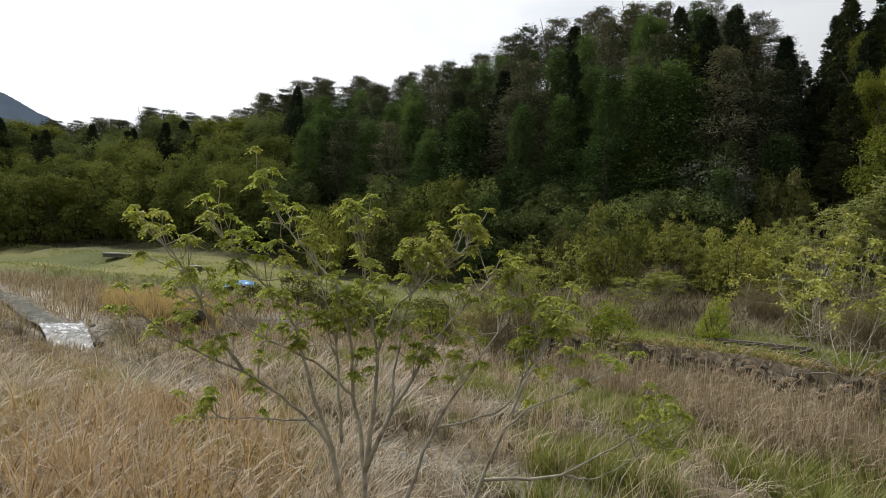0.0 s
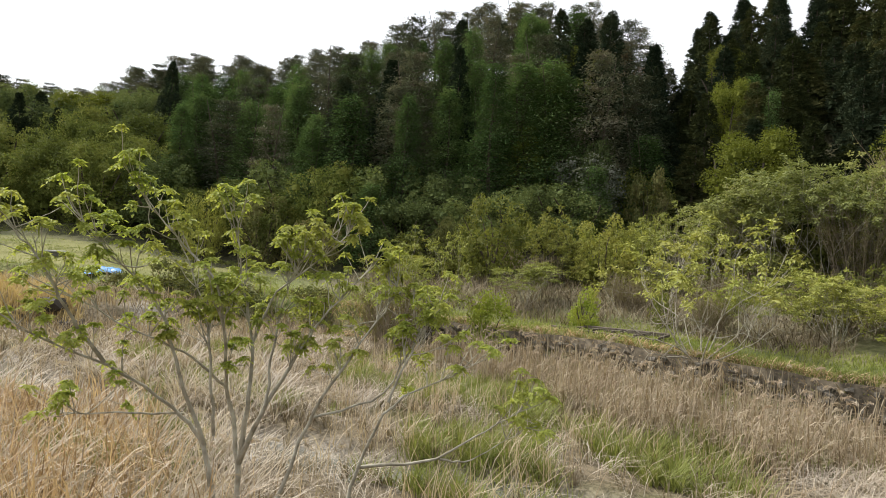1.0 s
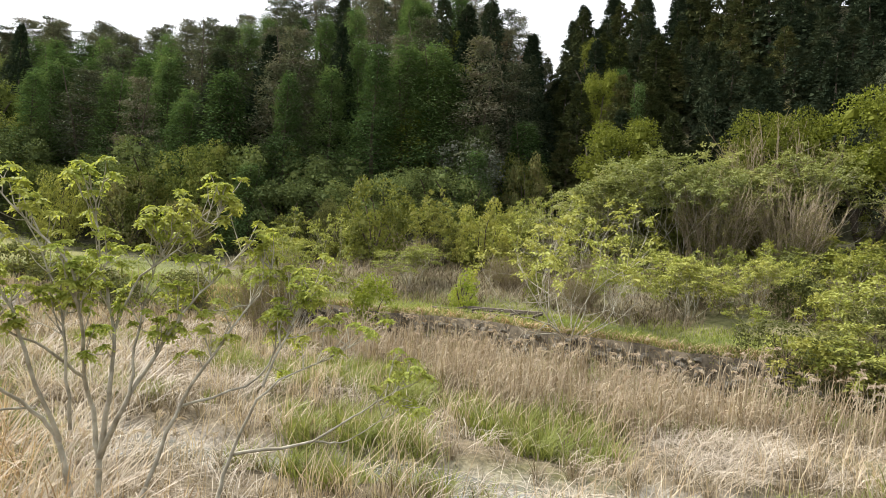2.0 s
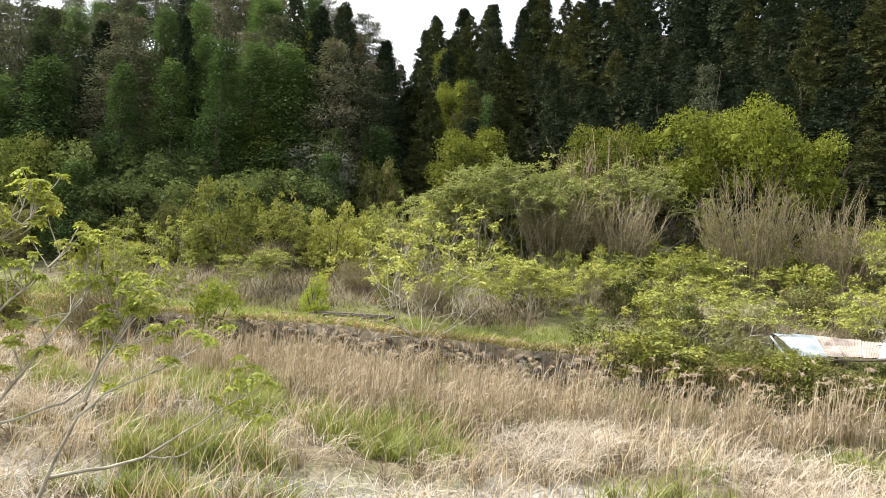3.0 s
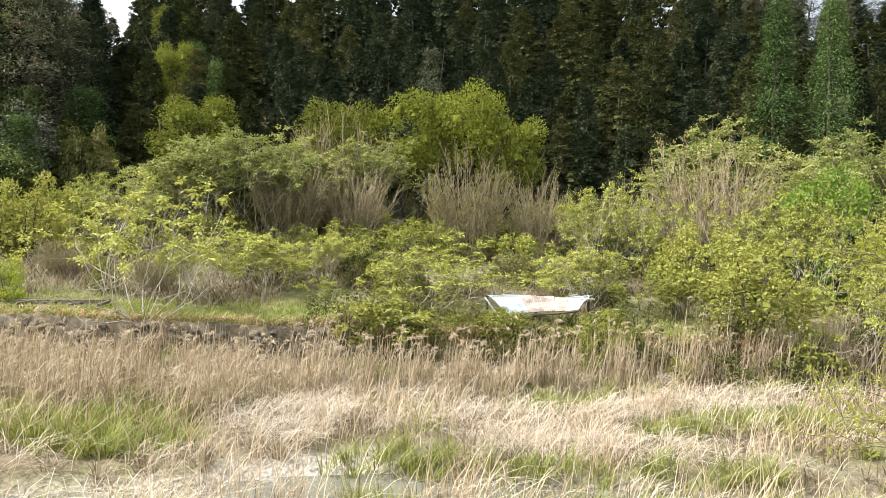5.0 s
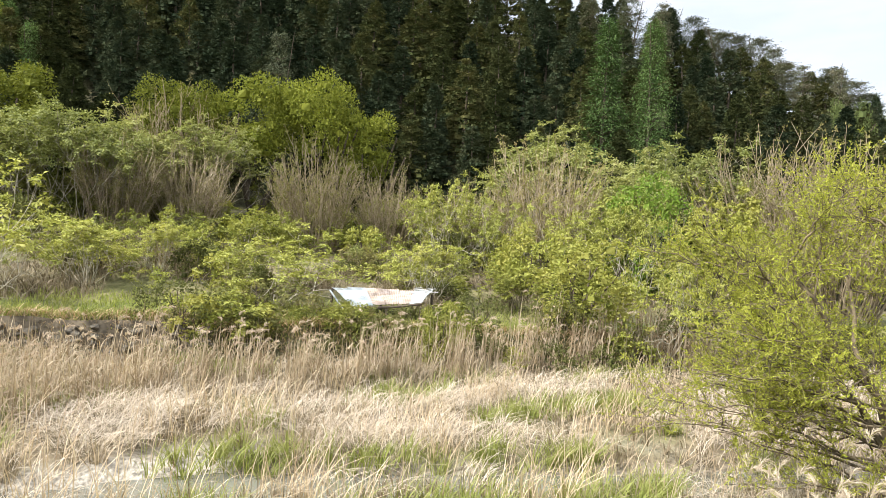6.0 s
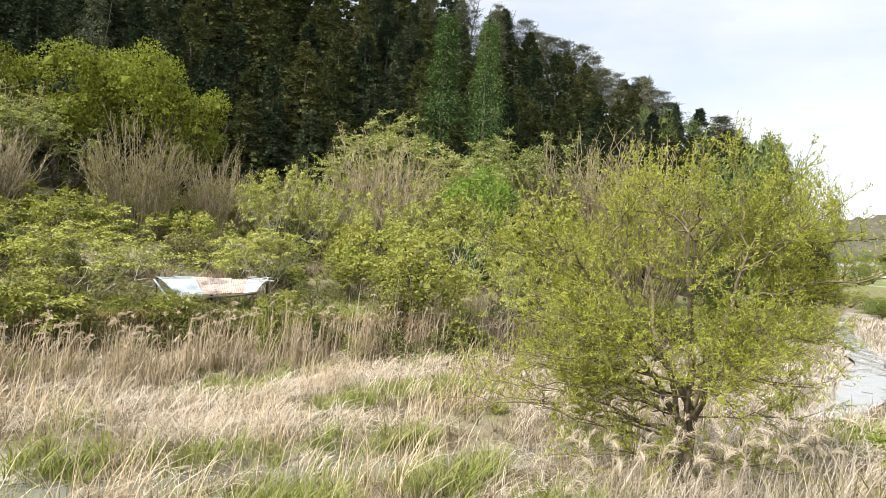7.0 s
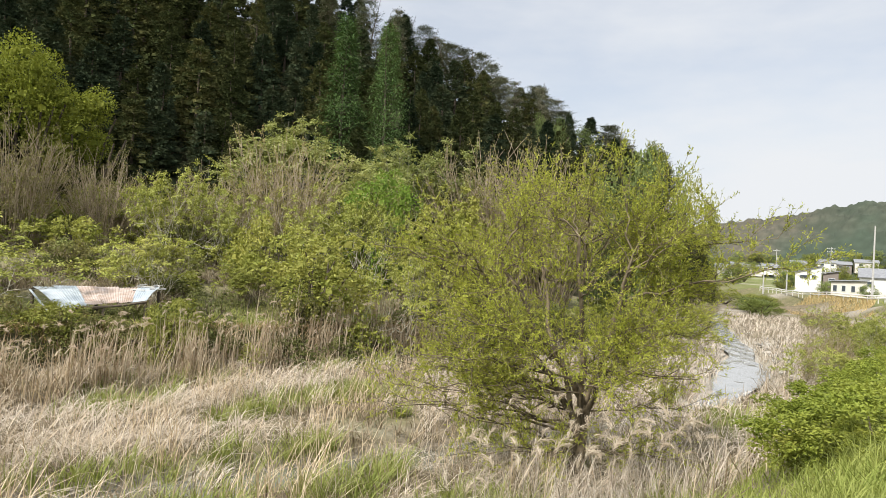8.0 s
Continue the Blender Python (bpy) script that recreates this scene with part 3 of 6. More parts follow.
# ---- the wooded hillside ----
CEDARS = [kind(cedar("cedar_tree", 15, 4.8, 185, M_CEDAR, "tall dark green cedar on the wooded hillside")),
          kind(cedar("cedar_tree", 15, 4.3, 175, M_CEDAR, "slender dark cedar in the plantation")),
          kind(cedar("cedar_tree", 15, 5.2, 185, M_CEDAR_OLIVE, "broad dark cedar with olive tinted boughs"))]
LARCHES = [kind(tiered("larch_tree", 14, 6.6, 24, M_LARCH, "fresh green feathery larch on the slope", 0.06, 210, 0.25, 0.8)),
           kind(tiered("larch_tree", 14, 5.8, 24, M_LARCH, "slim fresh green larch among darker trees", 0.08, 210, 0.25, 0.8))]
PINES = [kind(tiered("pine_tree", 13, 7.5, 13, M_PINE, "grey green red pine with open tiers", 0.2, 220, 0.27, 0.3, 0.4)),
         kind(tiered("pine_tree", 13, 6.6, 12, M_PINE, "thin crowned pine on the ridge", 0.3, 220, 0.27, 0.3, 0.4))]
BROADS = [kind(round_tree("broadleaf_tree", 8, 6.5, 46, 230, 0.21, M_MID, "dark green broadleaf tree at the forest edge", 0.1, 0.24)),
          kind(round_tree("broadleaf_tree", 7, 6.0, 42, 240, 0.21, M_GREEN, "fresh green broadleaf tree at the forest edge", 0.1, 0.24)),
          kind(round_tree("broadleaf_tree", 10, 6.0, 46, 260, 0.19, M_YELLOW, "yellow green broadleaf tree in new leaf", 0.5, 0.3)),
          kind(round_tree("broadleaf_tree", 8, 7.5, 52, 230, 0.21, M_DOME, "domed olive green tree at the edge of the meadow", 0.04, 0.23))]


def forest():
    """Rows of trees up the hill, by bearing and distance."""
    r = np.random.default_rng(3)
    az = -44.0
    while az < 114:
        foot = np.interp(az, HILL_AZ, HILL_FOOT)
        for row in range(11 if az < -2 else 9):
            a = az + r.uniform(-1.2, 1.2)
            dist = foot + 1 + row * 4.6 + r.uniform(-1.5, 1.5)
            x, y = dist * math.sin(radians(a)), dist * math.cos(radians(a))
            s, w, turn = r.uniform(0.8, 1.12), r.uniform(0.85, 1.2), r.uniform(0, 360)
            pick = r.random()
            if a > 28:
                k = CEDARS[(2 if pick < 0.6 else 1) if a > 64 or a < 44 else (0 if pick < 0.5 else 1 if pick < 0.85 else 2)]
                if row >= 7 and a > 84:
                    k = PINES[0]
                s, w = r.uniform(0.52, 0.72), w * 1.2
            elif a < -14:
                k = PINES[int(pick * 2)] if row > 5 else (BROADS[0] if row > 2 else BROADS[3])
                s, w = (s * 0.8, w * 1.3) if k in PINES else (s * 1.05, w * 1.05)
                if row in (2, 3) and pick > 0.55:
                    k, s = CEDARS[0], s * 0.7
            elif row >= 6:
                k = PINES[int(pick * 2)]
            elif row == 0:
                k = (BROADS[3] if pick < 0.5 else BROADS[0]) if a < 3 else BROADS[0] if pick < 0.7 else LARCHES[0]
                s *= 1.0 if a < 3 else 0.7
            else:
                k = LARCHES[0] if pick < 0.42 else LARCHES[1] if pick < 0.62 else PINES[0] if pick < 0.82 else CEDARS[0]
                if a > 21:
                    k = PINES[0] if pick < 0.4 else CEDARS[1]
            if k in LARCHES:
                s, w = s * 0.85, w * 1.15
            elif k in PINES and row >= 6 and a > -14:
                w *= 1.2
            full = SIZES.setdefault(k.name, size_of(k))[0]
            room = (dist * math.tan(radians(np.interp(a, CREST_AZ, CREST_EL))) + 4.4 - ground_z(x, y)) * (r.uniform(0.78, 1.06) if row < 7 else r.uniform(0.86, 1.1))
            s = min(s, room / full) if row < 6 else min(room / full, 1.0)
            if s < 0.3:
                continue
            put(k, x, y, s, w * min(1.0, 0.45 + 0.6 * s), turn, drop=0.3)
        az += 3.0 * 52 / (foot + 6)


forest()

def put_sized(ob, x, y, height, width, turn=0.0, drop=0.1):
    if ob.name not in SIZES:
        SIZES[ob.name] = size_of(ob)
    h, w = SIZES[ob.name]
    return put(ob, x, y, height / h, width / w, turn, drop=drop)


def put_all(models, spots, broad=0.0):
    for i, (x, y, h, w) in enumerate(spots):
        put_sized(models[i % len(models)], x, y, h, max(w, broad * h), i * 137.5 % 360)


# ---- shrubs and small trees of the terrace: x, y, height, width ----
SUMAC_SPOTS = [(12.8, 20.4, 5.4, 7.4), (22.0, 14.8, 3.5, 6.7), (19.2, 21.6, 3.1, 4.8), (3.7, 26.4, 5.6, 5.6), (34.0, 12.3, 6.1, 5.9), (26.7, 10.2, 3.1, 4.2), (18.3, 32.0, 5.1, 5.1), (16.4, 22.5, 3.0, 3.7), (21.7, 20.6, 2.7, 3.4), (27.3, 0.2, 5.1, 4.7), (36.1, 4.0, 6.4, 5.3), (9.9, 31.2, 2.4, 4.3), (34.0, 9.1, 5.1, 4.6), (34.8, 5.7, 5.4, 4.9), (34.2, 2.3, 5.8, 4.4), (34.8, 12.2, 5.4, 4.8)]
BRIGHT_SPOTS = [(6.9, 25.8, 2.7, 2.5), (11.1, 26.5, 2.0, 1.5)]
GREEN_SPOTS = [(21.9, 7.6, 2.6, 2.2), (9.9, 38.5, 5.4, 5.2), (12.7, 35.6, 4.9, 4.0), (15.0, 33.6, 4.5, 4.2), (27.0, 3.6, 3.9, 5.6), (28.5, 6.6, 2.2, 3.3), (-10.3, 57.0, 6.5, 4.3), (19.4, 14.8, 1.5, 2.6), (34.3, -2.1, 7.1, 7.1), (32.5, 6.9, 3.9, 4.3)]
MID_SPOTS = [(8.1, 41.9, 4.4, 3.0), (4.8, 55.7, 7.1, 7.8), (-5.4, 55.7, 6.5, 5.4), (20.7, 49.8, 6.7, 5.2), (23.9, 46.2, 6.8, 4.1), (46.1, -14.6, 12.9, 7.5), (-1.0, 49.9, 4.5, 4.8)]
SAGE_SPOTS = [(24.9, 32.5, 7.3, 9.6), (30.1, 30.7, 7.5, 7.4), (33.6, 28.0, 7.4, 7.0), (48.2, 9.8, 10.2, 6.0), (49.4, 0.0, 10.5, 9.8), (23.1, 34.9, 6.2, 5.5), (26.2, 30.1, 7.1, 7.0), (42.1, 3.8, 7.9, 5.8)]
YELLOW_SPOTS = [(27.4, 39.2, 9.3, 6.5), (35.3, 32.5, 9.7, 6.9), (38.5, 28.6, 10.4, 4.8), (41.0, 25.1, 11.6, 5.2), (42.6, 22.4, 9.2, 3.8), (23.6, 61.4, 9.1, 5.2), (40.8, 62.7, 8.4, 3.9), (-43.0, 74.5, 7.4, 10.5), (-41.3, 80.0, 6.6, 7.8), (-31.3, 90.7, 7.8, 10.8), (-60.0, 92.2, 8.1, 11.5)]
TWIG_SPOTS = [(34.4, 31.9, 9.7, 4.5), (33.4, 20.3, 7.1, 6.1), (37.2, 17.5, 6.0, 4.3), (38.4, 7.8, 8.4, 7.8), (37.2, 12.1, 5.7, 4.7), (27.2, 29.2, 6.2, 5.2), (30.7, 27.2, 6.1, 5.7), (43.5, -8.1, 11.5, 5.7), (46.9, -4.9, 12.0, 4.9), (3.0, 27.5, 4.2, 3.4), (14.5, 29.4, 2.1, 3.2), (15.6, 24.3, 2.5, 2.5)]
PINE_SPOTS = [(40.8, 28.9, 14.0, 4.8)]
SUMACS = [kind(sumac("sumac_tree", 5, 1.5, 12, 3, 0.38, M_SUMAC, M_BARK, "many stemmed sumac with tufts of new leaves", 6, 3, bare=0.4)),
          kind(sumac("sumac_tree", 5, 1.7, 10, 3, 0.38, M_SUMAC, M_BARK, "wide spreading sumac with pale branches and new leaves", 6, 3, bare=0.35)),
          kind(sumac("sumac_tree", 5, 0.9, 12, 3, 0.36, M_SUMAC, M_BARK, "upright sumac thicket in fresh yellow green leaf", 6, 3, bare=0.3))]
SAGES = [kind(sumac("sumac_thicket", 6, 0.95, 11, 4, 0.36, M_SAGE, M_BARK_MID, "dense domed thicket with pale grey green leaf tufts", 6, 3, bare=0.5)),
         kind(sumac("sumac_thicket", 6, 0.75, 11, 4, 0.36, M_SAGE, M_BARK_MID, "tall pale green thicket on thin grey stems", 6, 3, bare=0.4))]
BRIGHTS = [kind(round_tree("bright_bush", 2.6, 2.4, 30, 900, 0.13, M_BRIGHT, "rounded bush in bright yellow green leaf", 0.05, 0.26)),
           kind(round_tree("bright_bush", 2.6, 2.2, 26, 900, 0.13, M_BRIGHT, "small bright green bush by the grass path", 0.08, 0.28))]
GREENS = [kind(round_tree("green_bush", 4, 4.2, 46, 420, 0.17, M_GREEN, "leafy green bush on the terrace", 0.05, 0.24)),
          kind(round_tree("green_bush", 4, 4.4, 50, 400, 0.17, M_GREEN, "spreading bush with fresh green leaves", 0.04, 0.22)),
          kind(sumac("green_bush", 4, 1.0, 11, 3, 0.33, M_GREEN, M_BARK_DARK, "loose green bush with feathered leaves"))]
MIDS = [kind(round_tree("dull_bush", 5, 5.2, 44, 260, 0.22, M_OLIVE, "dull olive bush with brown twigs", 0.04, 0.23)),
        kind(round_tree("dark_bush", 5, 5.0, 40, 280, 0.21, M_MID, "dull green bush at the foot of the wood", 0.04, 0.24))]
BANK_SPOTS = [(19.4, 13.4, 1.9, 4.2), (17.4, 15.2, 1.6, 3.2), (16.2, 14.2, 1.2, 2.4), (24.4, 7.0, 1.5, 2.6), (25.8, 4.4, 1.7, 2.8), (21.2, 10.9, 0.9, 2.4), (22.6, 9.0, 0.9, 2.2)]
BANK = kind(round_tree("bank_bush", 2, 4, 60, 520, 0.12, M_OLIVE, "dull olive bush overhanging the bank", 0.0, 0.22))
YELLOWS = [BROADS[2], kind(round_tree("broadleaf_tree", 10, 6.4, 50, 260, 0.19, M_YELLOW, "rounded yellow green tree before the dark wood", 0.52, 0.27))]
TWIGS = [kind(twiggy("bare_shrub", 5, 4.2, 120, "leafless brown shrub of thin upright shoots", M_BUD, 7000, 0.10)),
         kind(twiggy("bare_shrub", 5, 4.4, 120, "brown twiggy shrub just opening its buds", M_BUD, 10000, 0.10))]
LOW_TWIG = kind(twiggy("dry_brush", 1.4, 1.6, 24, "low dry brushwood with reddish brown twigs", M_BUD, 160, 0.1, 4))
SAPLING = kind(sumac("sumac_sapling", 1.7, 0.8, 4, 2, 0.3, M_GREEN, M_BARK_MID, "sumac sapling with a few leaf tufts", 6, 3))
UNDER = kind(round_tree("undergrowth_bush", 1.3, 1.9, 22, 700, 0.15, M_GREEN, "low green undergrowth bush", 0.0, 0.34))
UNDER_DARK = kind(round_tree("undergrowth_bush", 1.5, 2.1, 22, 600, 0.15, M_OLIVE, "low dull olive undergrowth bush", 0.0, 0.34))

put_all(SUMACS, SUMAC_SPOTS)
put_all(SAGES, SAGE_SPOTS, 1.1)
put_all(BRIGHTS, BRIGHT_SPOTS)
put_all(GREENS, GREEN_SPOTS)
put_sized(kind(round_tree("green_tree", 6, 4.7, 60, 330, 0.18, M_VIVID, "dense tree in vivid green leaf", 0.1, 0.22)), 36.3, 1.8, 6.9, 4.9)
put_all(MIDS, MID_SPOTS)
put_all([BANK], BANK_SPOTS)
put_all(YELLOWS, YELLOW_SPOTS, 0.66)
put_all(TWIGS, TWIG_SPOTS, 1.0)
put_all([PINES[0]], PINE_SPOTS)
put_sized(LARCHES[0], 60.5, 3.7, 18.5, 7.5, 40)
put_sized(LARCHES[1], 60.0, 7.6, 17.5, 7.0, 140)
put_sized(LARCHES[0], 37.0, 53.0, 9.0, 6.0, 10)


PALE_PINE = kind(tiered("pine_tree", 11, 8, 12, M_YELLOW, "layered tree with flat shelves of yellow green leaves", 0.1, 110, 0.3, 0.35, 0.35))
GREYS = kind(round_tree("flowering_tree", 7, 6, 40, 150, 0.24, M_GREY, "dark tree flecked with grey white blossom", 0.1, 0.22))
BRONZE = kind(round_tree("broadleaf_tree", 9, 5.5, 44, 170, 0.24, M_BRONZE, "tree in bronze red new leaf on the slope", 0.25, 0.2))
# bearing, elevation of the top, width, distance past the foot of the hill
SINGLE_TREES = [(BROADS[2], 20.3, 16.2, 6.0, 12),
                (BRONZE, 24.0, 19.3, 5.5, 16),
                (PALE_PINE, 17.0, 12.3, 8, 6),
                (GREYS, 22.1, 10.1, 6.5, 3),
                (BROADS[1], 26.8, 9.3, 5, 1),
                (BROADS[2], 33.1, 16.2, 4.5, 8),
                (LARCHES[0], 36.4, 15.2, 4.5, 4),
                (PINES[0], 95.5, 16.7, 6, 24),
                (PINES[1], 97.5, 15.3, 5, 24),
                (PINES[0], 99.8, 14.8, 5, 24),
                (CEDARS[1], 102.3, 12.8, 3.5, 22),
                (CEDARS[1], 104.1, 12.4, 5.5, 30),
                (BROADS[0], 100.8, 12.8, 6, 18),
                (BROADS[0], 103.3, 11.4, 9.0, 30),
                (PINES[1], 105.6, 11.0, 8.0, 30),
                (PINES[0], 106.8, 10.6, 8.0, 30),
                (BROADS[1], 108.9, 10.5, 8.0, 30),
                (BROADS[0], 110.7, 9.1, 9.0, 30),
                (BROADS[1], 112.8, 8.0, 9.0, 30),
                (PINES[1], 80.9, 21.3, 6, 26),
                (PINES[0], 84.3, 21.5, 7, 26),
                (PINES[1], 87.0, 20.6, 5, 26)]
for i, (k, az, el, wide, past) in enumerate(SINGLE_TREES):
    dist = float(np.interp(az, HILL_AZ, HILL_FOOT)) + past
    x, y = dist * math.sin(radians(az)), dist * math.cos(radians(az))
    put_sized(k, x, y, max(3.0, dist * math.tan(radians(el)) + 4.4 - ground_z(x, y)), wide, i * 71, 0.3)


def undergrowth():
    """Low bushes between the shrubs, off the grass path and the clearings."""
    r = np.random.default_rng(12)
    made = 0
    while made < 330:
        az, dist = r.uniform(2, 108), r.uniform(22, 50)
        x, y = dist * math.sin(radians(az)), dist * math.cos(radians(az))
        s = float(signed(TERRACE, x, y))
        if s < 4 or (s < 8 and az < 45 and r.random() < 0.75) or (s < 11 and az < 38 and r.random() < 0.7) or math.hypot(x - 23.5, y - 11) < 3.9 or (57 < az < 70 and dist < 27) or math.hypot(x - 12, y - 25) < 2.5:
            continue
        k = r.choice(5, p=[0.22, 0.32, 0.26, 0.12, 0.08])
        grow = 0.75 + 0.5 * min(1, max(0, (s - 6) / 14))
        put((LOW_TWIG, SAPLING, UNDER, UNDER_DARK, SAPLING)[k], x, y, grow * r.uniform(0.7, 1.6), grow * r.uniform(0.8, 1.5), r.uniform(0, 360))
        made += 1


undergrowth()


def bank_bushes():
    """Bushes that overhang the bank behind the reeds."""
    r = np.random.default_rng(5)
    for k in range(16):
        t = k / 15
        if k < 4:
            continue
        put((UNDER_DARK, LOW_TWIG, UNDER_DARK, UNDER)[k % 4], -15 + 15 * t + r.normal() * 0.4, 42.6 - 9.2 * t + r.normal() * 0.4, r.uniform(0.8, 1.3), r.uniform(1.0, 1.6), k * 50)
    line = [(17.2, 14.6), (19.6, 11.8), (22.0, 8.8), (24.4, 5.4), (26.6, 1.6), (29.0, -2.0), (33.0, -6.5), (38, -10), (46, -14.5)]
    for (ax, ay), (bx, by) in zip(line[:-1], line[1:]):
        for k in range(6):
            t = (k + r.uniform(0, 1)) / 6
            x, y = ax + (bx - ax) * t + r.normal() * 0.5, ay + (by - ay) * t + r.normal() * 0.5
            k = r.choice(4, p=[0.34, 0.36, 0.18, 0.12])
            big = r.uniform(0.6, 1.15)
            if 57.5 < math.degrees(math.atan2(x, y)) < 69:
                k, big = min(k, 1), big * 0.62
            put((UNDER, UNDER_DARK, LOW_TWIG, SAPLING)[k], x, y, big, big * 1.15, r.uniform(0, 360), drop=0.2)


bank_bushes()
for x, y, s in ((20.5, 11.2, 0.5), (21.3, 9.7, 0.55), (22.3, 8.4, 0.6), (20.9, 10.3, 0.45), (21.9, 8.9, 0.45), (20.1, 12.2, 0.5)):
    put((UNDER, UNDER_DARK)[int(s * 20) % 2], x, y, s, s * 1.5, x * 90)


# ---- the young walnut on the flat ----
def walnut():
    wood, tips = [], []

    def limb(pts, r0, r1=0.008, twigs=5, start=0.4):
        twigs = int(twigs * 3.0)
        p = np.array(pts, float)
        t = np.linspace(0, 1, len(p))
        u = np.linspace(0, 1, len(p) * 4)
        q = np.stack([np.interp(u, t, p[:, k]) for k in range(3)], 1)
        for _ in range(3):
            q[1:-1] = (q[:-2] + 2 * q[1:-1] + q[2:]) / 4
        q[1:-1] += rng.normal(size=(len(q) - 2, 3)) * 0.012
        wood.append(tube(q, r1 + (r0 - r1) * (1 - u) ** 1.5, 7))
        d = unit(q[-1] - q[-3])
        tips.append((q[-1], d))
        for k in range(twigs):
            i = int(rng.uniform(start, 0.97) * (len(q) - 1))
            w = unit(unit(q[min(i + 1, len(q) - 1)] - q[i - 1]) * 0.6 + rng.normal(size=3) * 0.55 + [0, 0, 0.55])
            tw = bend(q[i], w, rng.uniform(0.22, 0.75), 4, 0.12, 0.10)
            wood.append(tube(tw, np.linspace(0.009, 0.005, len(tw)), 4))
            tips.append((tw[-1], unit(tw[-1] - tw[-2])))
            if rng.random() < 0.35:
                tw2 = bend(tw[2], w + rng.normal(size=3) * 0.6, rng.uniform(0.15, 0.35), 3, 0.12, 0.1)
                wood.append(tube(tw2, np.linspace(0.007, 0.005, len(tw2)), 4))
                tips.append((tw2[-1], unit(tw2[-1] - tw2[-2])))

    limb([(-0.93, 9.45, 0.0), (-0.95, 9.5, 0.6), (-1.01, 9.67, 1.29), (-1.26, 9.85, 2.36), (-1.22, 8.9, 3.34), (-1.33, 8.7, 3.95)], 0.062, 0.016, 6, 0.62)
    limb([(-1.33, 8.7, 3.95), (-1.85, 9.3, 4.38), (-2.36, 9.44, 4.89), (-2.74, 9.35, 5.44)], 0.018, 0.007, 7, 0.3)
    limb([(-1.01, 9.67, 1.29), (-0.88, 9.37, 2.32), (-0.90, 9.56, 3.10), (-1.15, 9.59, 4.08), (-1.26, 9.57, 4.91)], 0.045, 0.008, 8)
    limb([(-1.01, 9.67, 1.29), (-0.66, 9.31, 2.22), (-0.23, 9.43, 2.99), (0.16, 9.35, 3.62), (0.82, 9.89, 4.34)], 0.045, 0.008, 8)
    limb([(-1.18, 9.42, 0.0), (-1.24, 9.45, 0.6), (-1.48, 9.62, 1.57), (-1.82, 9.76, 1.98), (-2.74, 9.16, 2.79), (-3.39, 8.76, 3.12), (-3.99, 8.3, 3.67)], 0.058, 0.008, 6, 0.6)
    limb([(-2.74, 9.16, 2.79), (-3.14, 8.73, 3.55), (-3.32, 8.42, 4.15), (-3.93, 8.59, 4.68)], 0.028, 0.008, 7)
    limb([(-1.82, 9.76, 1.98), (-2.37, 9.11, 2.14), (-3.00, 8.89, 2.17), (-3.62, 9.39, 2.05)], 0.018, 0.006, 3, 0.6)
    limb([(-1.48, 9.62, 1.57), (-1.90, 9.32, 2.84), (-2.10, 9.32, 3.56), (-2.68, 8.72, 4.26), (-3.00, 8.3, 4.91)], 0.032, 0.008, 8)
    limb([(-1.35, 9.5, 1.75), (-1.42, 9.22, 2.88), (-1.55, 9.38, 3.58), (-2.14, 9.8, 4.63)], 0.026, 0.008, 8)
    limb([(-0.55, 8.99, 0.0), (-0.48, 8.99, 0.8), (-0.04, 9.08, 2.11), (0.41, 8.68, 2.98), (0.99, 9.3, 3.69), (1.17, 9.50, 4.19)], 0.042, 0.008, 7, 0.55)
    limb([(-0.04, 9.08, 2.11), (1.04, 9.05, 2.44), (1.46, 9.28, 3.41), (1.65, 9.23, 3.6)], 0.02, 0.007, 5)
    limb([(0.40, 8.95, 0.0), (0.52, 8.98, 0.85), (0.66, 9.12, 1.43), (1.01, 8.80, 2.42), (1.86, 9.3, 2.66), (2.67, 9.52, 3.03)], 0.045, 0.007, 3, 0.75)
    limb([(0.66, 9.12, 1.43), (1.74, 8.66, 1.69), (2.60, 8.87, 2.14), (3.28, 8.71, 2.56)], 0.028, 0.006, 2, 0.6)
    limb([(1.01, 8.80, 2.42), (1.30, 8.89, 3.14), (1.69, 8.87, 3.78)], 0.022, 0.007, 5)
    limb([(-0.66, 9.31, 2.22), (-0.63, 9.47, 2.96), (-0.52, 9.89, 3.76), (-0.21, 9.50, 4.54)], 0.024, 0.007, 8)
    limb([(-1.26, 9.85, 2.36), (-1.78, 9.49, 2.90), (-2.56, 9.00, 3.33), (-3.88, 9.27, 3.96)], 0.024, 0.007, 6)
    limb([(-0.90, 9.56, 3.10), (-0.68, 9.67, 3.76), (0.19, 9.46, 4.5), (0.48, 9.59, 4.9)], 0.022, 0.007, 8)
    limb([(1.74, 8.66, 1.69), (2.26, 8.92, 1.57), (2.94, 8.73, 2.12)], 0.016, 0.005, 1, 0.8)
    P, D = np.array([t[0] for t in tips]), np.array([t[1] for t in tips])
    keep = (P[:, 2] > 2.2) | (rng.random(len(P)) < 0.5)
    leaves = rosettes(P[keep], D[keep], 0.15, 7, 5, 0.9, 0.3)
    tree = plant("walnut_tree", wood, leaves, M_BARK, M_WALNUT, "young many stemmed walnut with drooping new leaves", "tree")
    # hanging catkins under some of the twigs
    k = P[rng.integers(0, len(P), 30)]
    k = k[k[:, 2] > 3.2]
    for p in k:
        cat = tube(bend(p - [0, 0, 0.03], (rng.normal() * 0.15, rng.normal() * 0.15, -1), rng.uniform(0.12, 0.2), 4, 0.08), [0.006, 0.009, 0.009, 0.008, 0.004], 5)
        part_of("catkin", mesh_of("catkin", *cat, mats=[M_YELLOW]), tree, "hanging yellow green catkin")


walnut()


